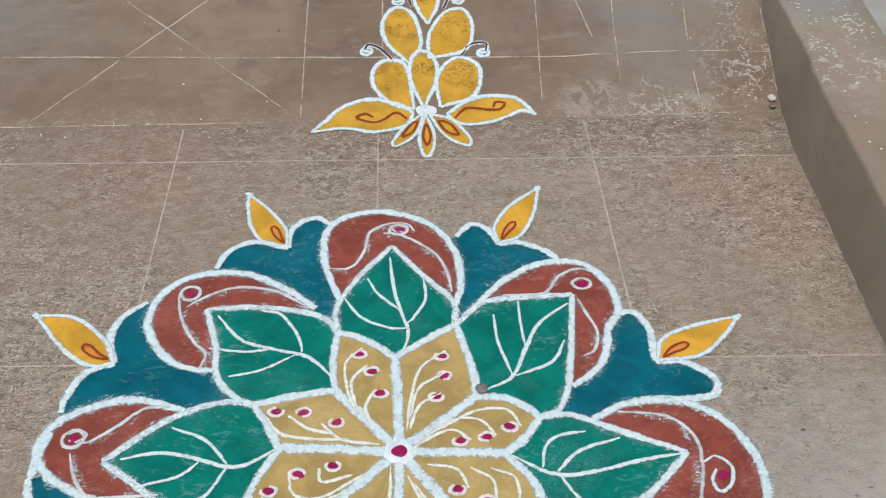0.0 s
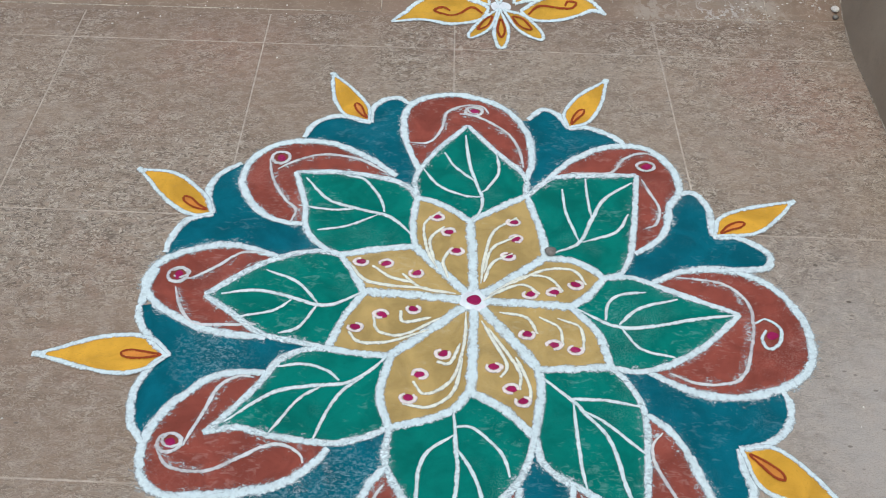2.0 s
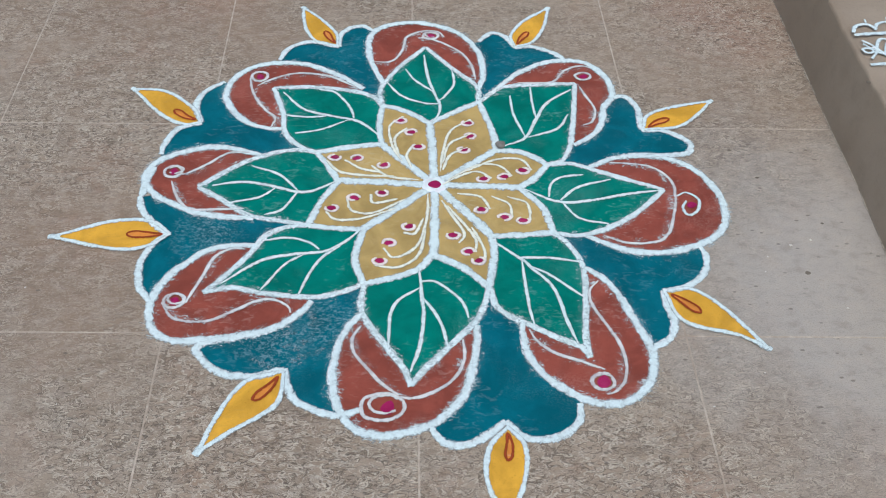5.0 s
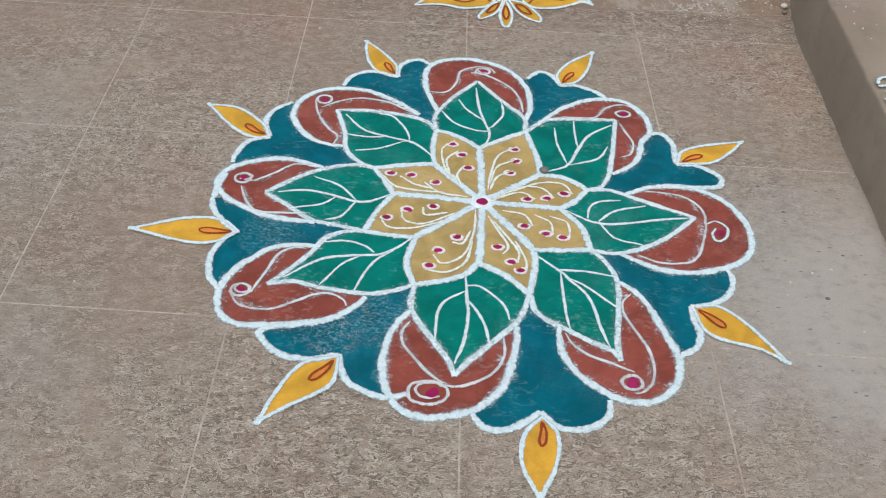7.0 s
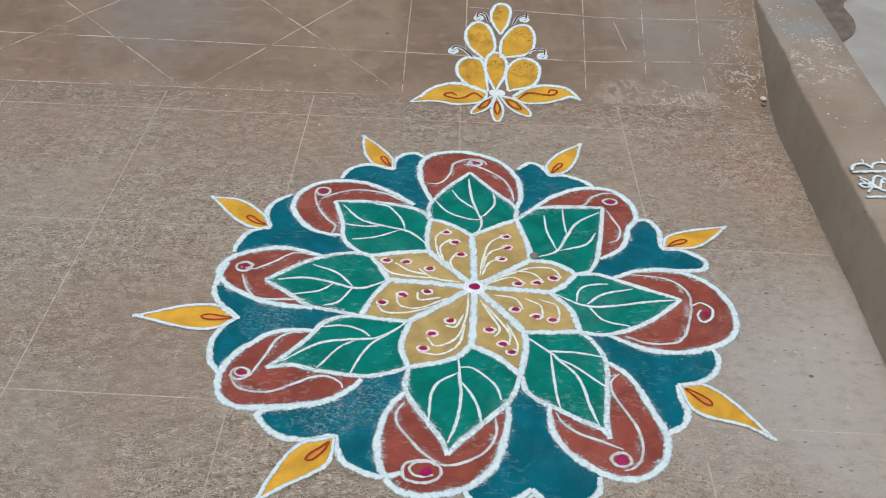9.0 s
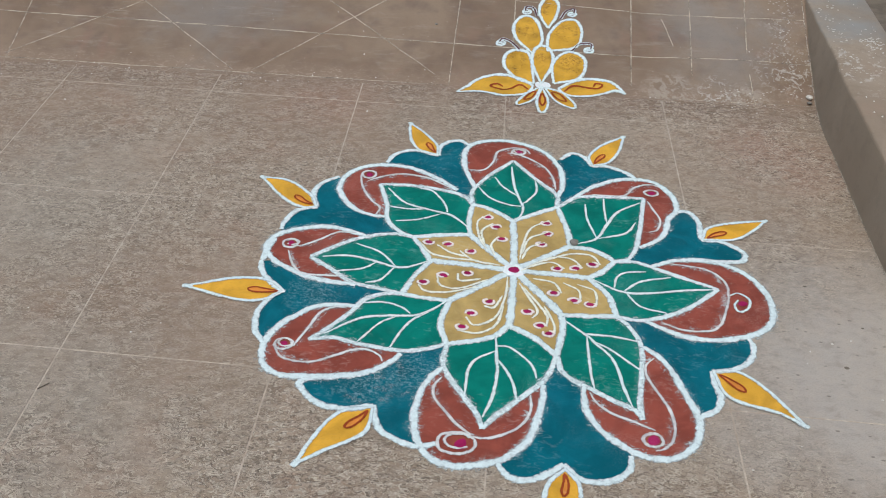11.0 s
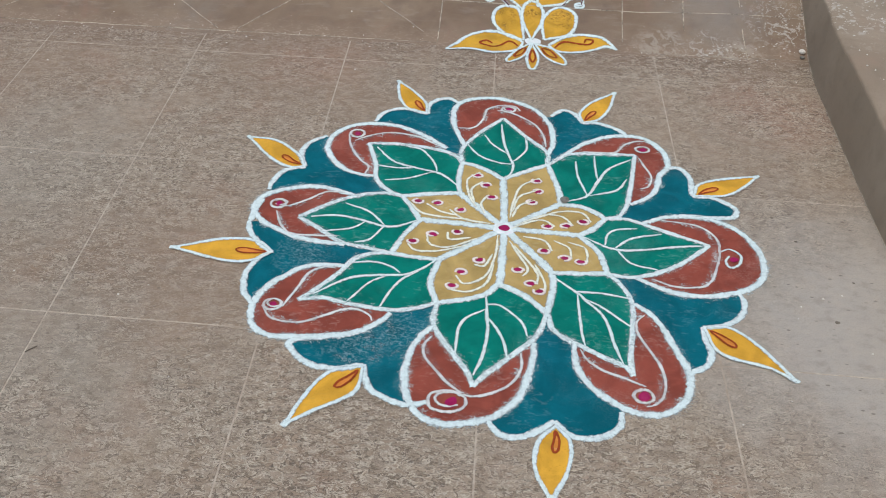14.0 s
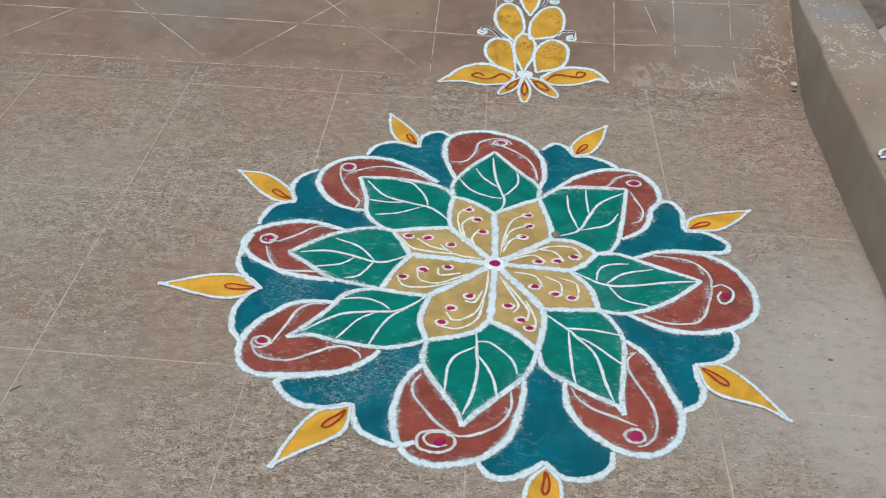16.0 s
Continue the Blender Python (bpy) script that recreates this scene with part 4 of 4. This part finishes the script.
rnd = random.Random(5)
verts, faces = [], []
for i in range(230):
    if i < 90:
        x, y = rnd.uniform(-1.9, 0.9), rnd.gauss(0.93, 0.03)
    elif i < 170:
        x, y = rnd.uniform(-2.0, 0.88), rnd.uniform(-0.9, 1.4)
    else:
        x, y = rnd.uniform(0.965, 1.12), rnd.uniform(0.3, 1.4)
    z = LEDGE_Z if x > 0.93 else lie(x, y)
    if x < 0.93 and (Vector((x + 0.05, y + 0.02)).length < 0.72 or abs(x - 0.06) < 0.3 and y > 0.78):
        continue
    r = rnd.uniform(0.0012, 0.0034)
    base = len(verts)
    for a in range(5):
        t = math.tau * a / 5 + rnd.random()
        verts.append((x + math.cos(t) * r * rnd.uniform(0.7, 1.4), y + math.sin(t) * r, z))
    verts.append((x, y, z + r * 1.1))
    faces += [(base + a, base + (a + 1) % 5, base + 5) for a in range(5)]
tagged(mesh_object("grit", verts, faces, M_CHIP), "scattered pale grit and cement crumbs", "grit", kind="stuff")

M_FLAKE = plain("old_lime_flake", (0.40, 0.36, 0.305), (0.54, 0.49, 0.42), 150)
# flaked lime and paint scraps beside and on the ledge
rnd = random.Random(11)
verts, faces = [], []
for i in range(330):
    if i < 130:
        x, y = rnd.gauss(0.875, 0.03), rnd.uniform(0.97, 1.42)
    elif i < 170:
        x, y = rnd.gauss(0.72, 0.05), rnd.gauss(0.965, 0.02)
    elif i < 250:
        x, y = rnd.gauss(1.085, 0.03), rnd.gauss(1.03, 0.035)
    elif i < 300:
        x, y = rnd.gauss(0.975, 0.018), rnd.uniform(0.75, 1.3)
    else:
        x, y = rnd.uniform(0.96, 1.12), rnd.uniform(1.1, 1.4)
    if x > 1.13 or 0.905 < x < 0.965:
        continue
    z = LEDGE_Z + 0.001 if x > 0.93 else apron_height(x, y)
    r = rnd.uniform(0.0012, 0.0042) * (1.0 if x > 0.93 else 0.8)
    base, turn, n = len(verts), rnd.random() * 6, 6
    for ring_r, up in ((1.0, 0.0), (0.7, rnd.uniform(0.0004, 0.0012))):
        for a in range(n):
            tt = turn + math.tau * a / n
            q = r * ring_r * (0.75 + 0.5 * noise.noise((i * 3.7, a * 1.3, 0.5)) + 0.2)
            verts.append((x + math.cos(tt) * q * 1.4, y + math.sin(tt) * q, z + up))
    faces.append(tuple(base + n + a for a in range(n)))
    faces += [(base + a, base + (a + 1) % n, base + n + (a + 1) % n, base + n + a) for a in range(n)]
tagged(mesh_object("flakes", verts, faces, M_FLAKE), "pale lime and paint flakes around the ledge", "flakes", kind="stuff")

# green tub standing in the yard
tub = tagged(new("tub"), "green plastic tub standing on the dark patch", "tub")
verts, faces = [], []
prof = [(0.0, 0.0), (0.15, 0.0), (0.165, 0.012), (0.19, 0.20), (0.205, 0.205), (0.205, 0.215), (0.185, 0.212), (0.16, 0.02), (0.0, 0.018)]
for i in range(40):
    a = math.tau * i / 40
    for r, z in prof:
        verts.append((1.54 + r * math.cos(a), 2.13 + r * math.sin(a), 0.016 + z))
for i in range(40):
    for j in range(len(prof) - 1):
        k = (i + 1) % 40
        faces.append((i * 9 + j, k * 9 + j, k * 9 + j + 1, i * 9 + j + 1))
body = mesh_object("body", verts, faces, M_TUB, tub)
for f in body.data.polygons:
    f.use_smooth = True

# ---- scored lines of the apron, dusty and slightly sunk at their edges ----
def scored(a, b, w=0.0048):
    way = curve([Vector(a), Vector(b)] if not isinstance(b, list) else [Vector(a)] + [Vector(q) for q in b], 0.02)
    a = way[0]
    pts = [way[i] + Vector((noise.noise((i * 0.3, a.x, 1)), noise.noise((i * 0.3, a.y, 7)))) * 0.0022 for i in range(len(way))]
    line = stroke("scored_line", pts, w, M_JOINT_LINE, apron, z=-0.0002, smooth=False)
    return line


M_JOINT_LINE = chalk("pale_scored_line", (0.46, 0.38, 0.285), 1.05, 1.0, 0.5)
for a, b in (((-3.4, 1.20), [(-1.85, 1.175), (-1.25, 1.164), (-0.64, 1.148), (-0.23, 1.137), (0.36, 1.124), (0.56, 1.124), (0.77, 1.118), (0.938, 1.109)]), ((-0.04, 1.37), [(0.17, 1.357), (0.43, 1.336), (0.71, 1.308), (0.94, 1.305)]), ((-1.725, 0.955), (-1.76, 1.60)), ((-1.735, 0.97), (-1.09, 1.46)),
             ((-1.60, 1.47), (-0.955, 0.957)), ((-0.89, 0.96), (-0.36, 1.46)), ((-0.86, 1.46), (-0.285, 0.988)), ((-0.237, 0.945), (-0.230, 1.7)),
             ((-0.038, 1.16), (-0.038, 1.7)), ((0.354, 0.985), (0.372, 1.7)), ((0.553, 1.04), (0.572, 1.7)), ((0.745, 0.93), (0.738, 1.06)), ((0.738, 1.15), (0.752, 1.45)),
             ((-2.0, 0.955), (-0.24, 0.942)), ((0.47, 0.938), (0.935, 0.943)), ((0.465, 1.31), [(0.478, 1.27), (0.484, 1.24), (0.499, 1.18)])):
    scored(a, b)

# ---- cement panels of the level floor, one by one ----
def panel(poly, gap=0.0019):
    c = sum(poly, Vector((0, 0))) / len(poly)
    n = len(poly)
    verts = []
    for inset, z in ((gap, -0.003), (gap, -0.0004), (gap + 0.0008, 0.0)):
        for p in poly:
            d = p - c
            verts.append((p.x - math.copysign(inset, d.x), p.y - math.copysign(inset, d.y), z))
    faces = [tuple(range(2 * n, 3 * n))]
    for r in (0, 1):
        faces += [(r * n + i, r * n + (i + 1) % n, (r + 1) * n + (i + 1) % n, (r + 1) * n + i) for i in range(n)]
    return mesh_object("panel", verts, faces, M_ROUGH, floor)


COLS = [-4.2, -3.4, -2.92, -2.435, -1.95, -1.466, -0.978, -0.508, -0.042, 0.455, 0.950]
LINES = [-4.0, -2.8, -2.2, -1.6, -1.0, -0.40, 0.198, 0.790, 0.962]
for i in range(len(COLS) - 1):
    for j in range(len(LINES) - 1):
        xa, xb, ya, yb = COLS[i], COLS[i + 1], LINES[j], LINES[j + 1]
        tilt = lambda x, y: Vector((x - 0.008 * y, y - (0.02 * x if -3.9 < y < 0.9 else 0)))
        panel([tilt(xa, ya), tilt(xb, ya), tilt(xb, yb), tilt(xa, yb)])
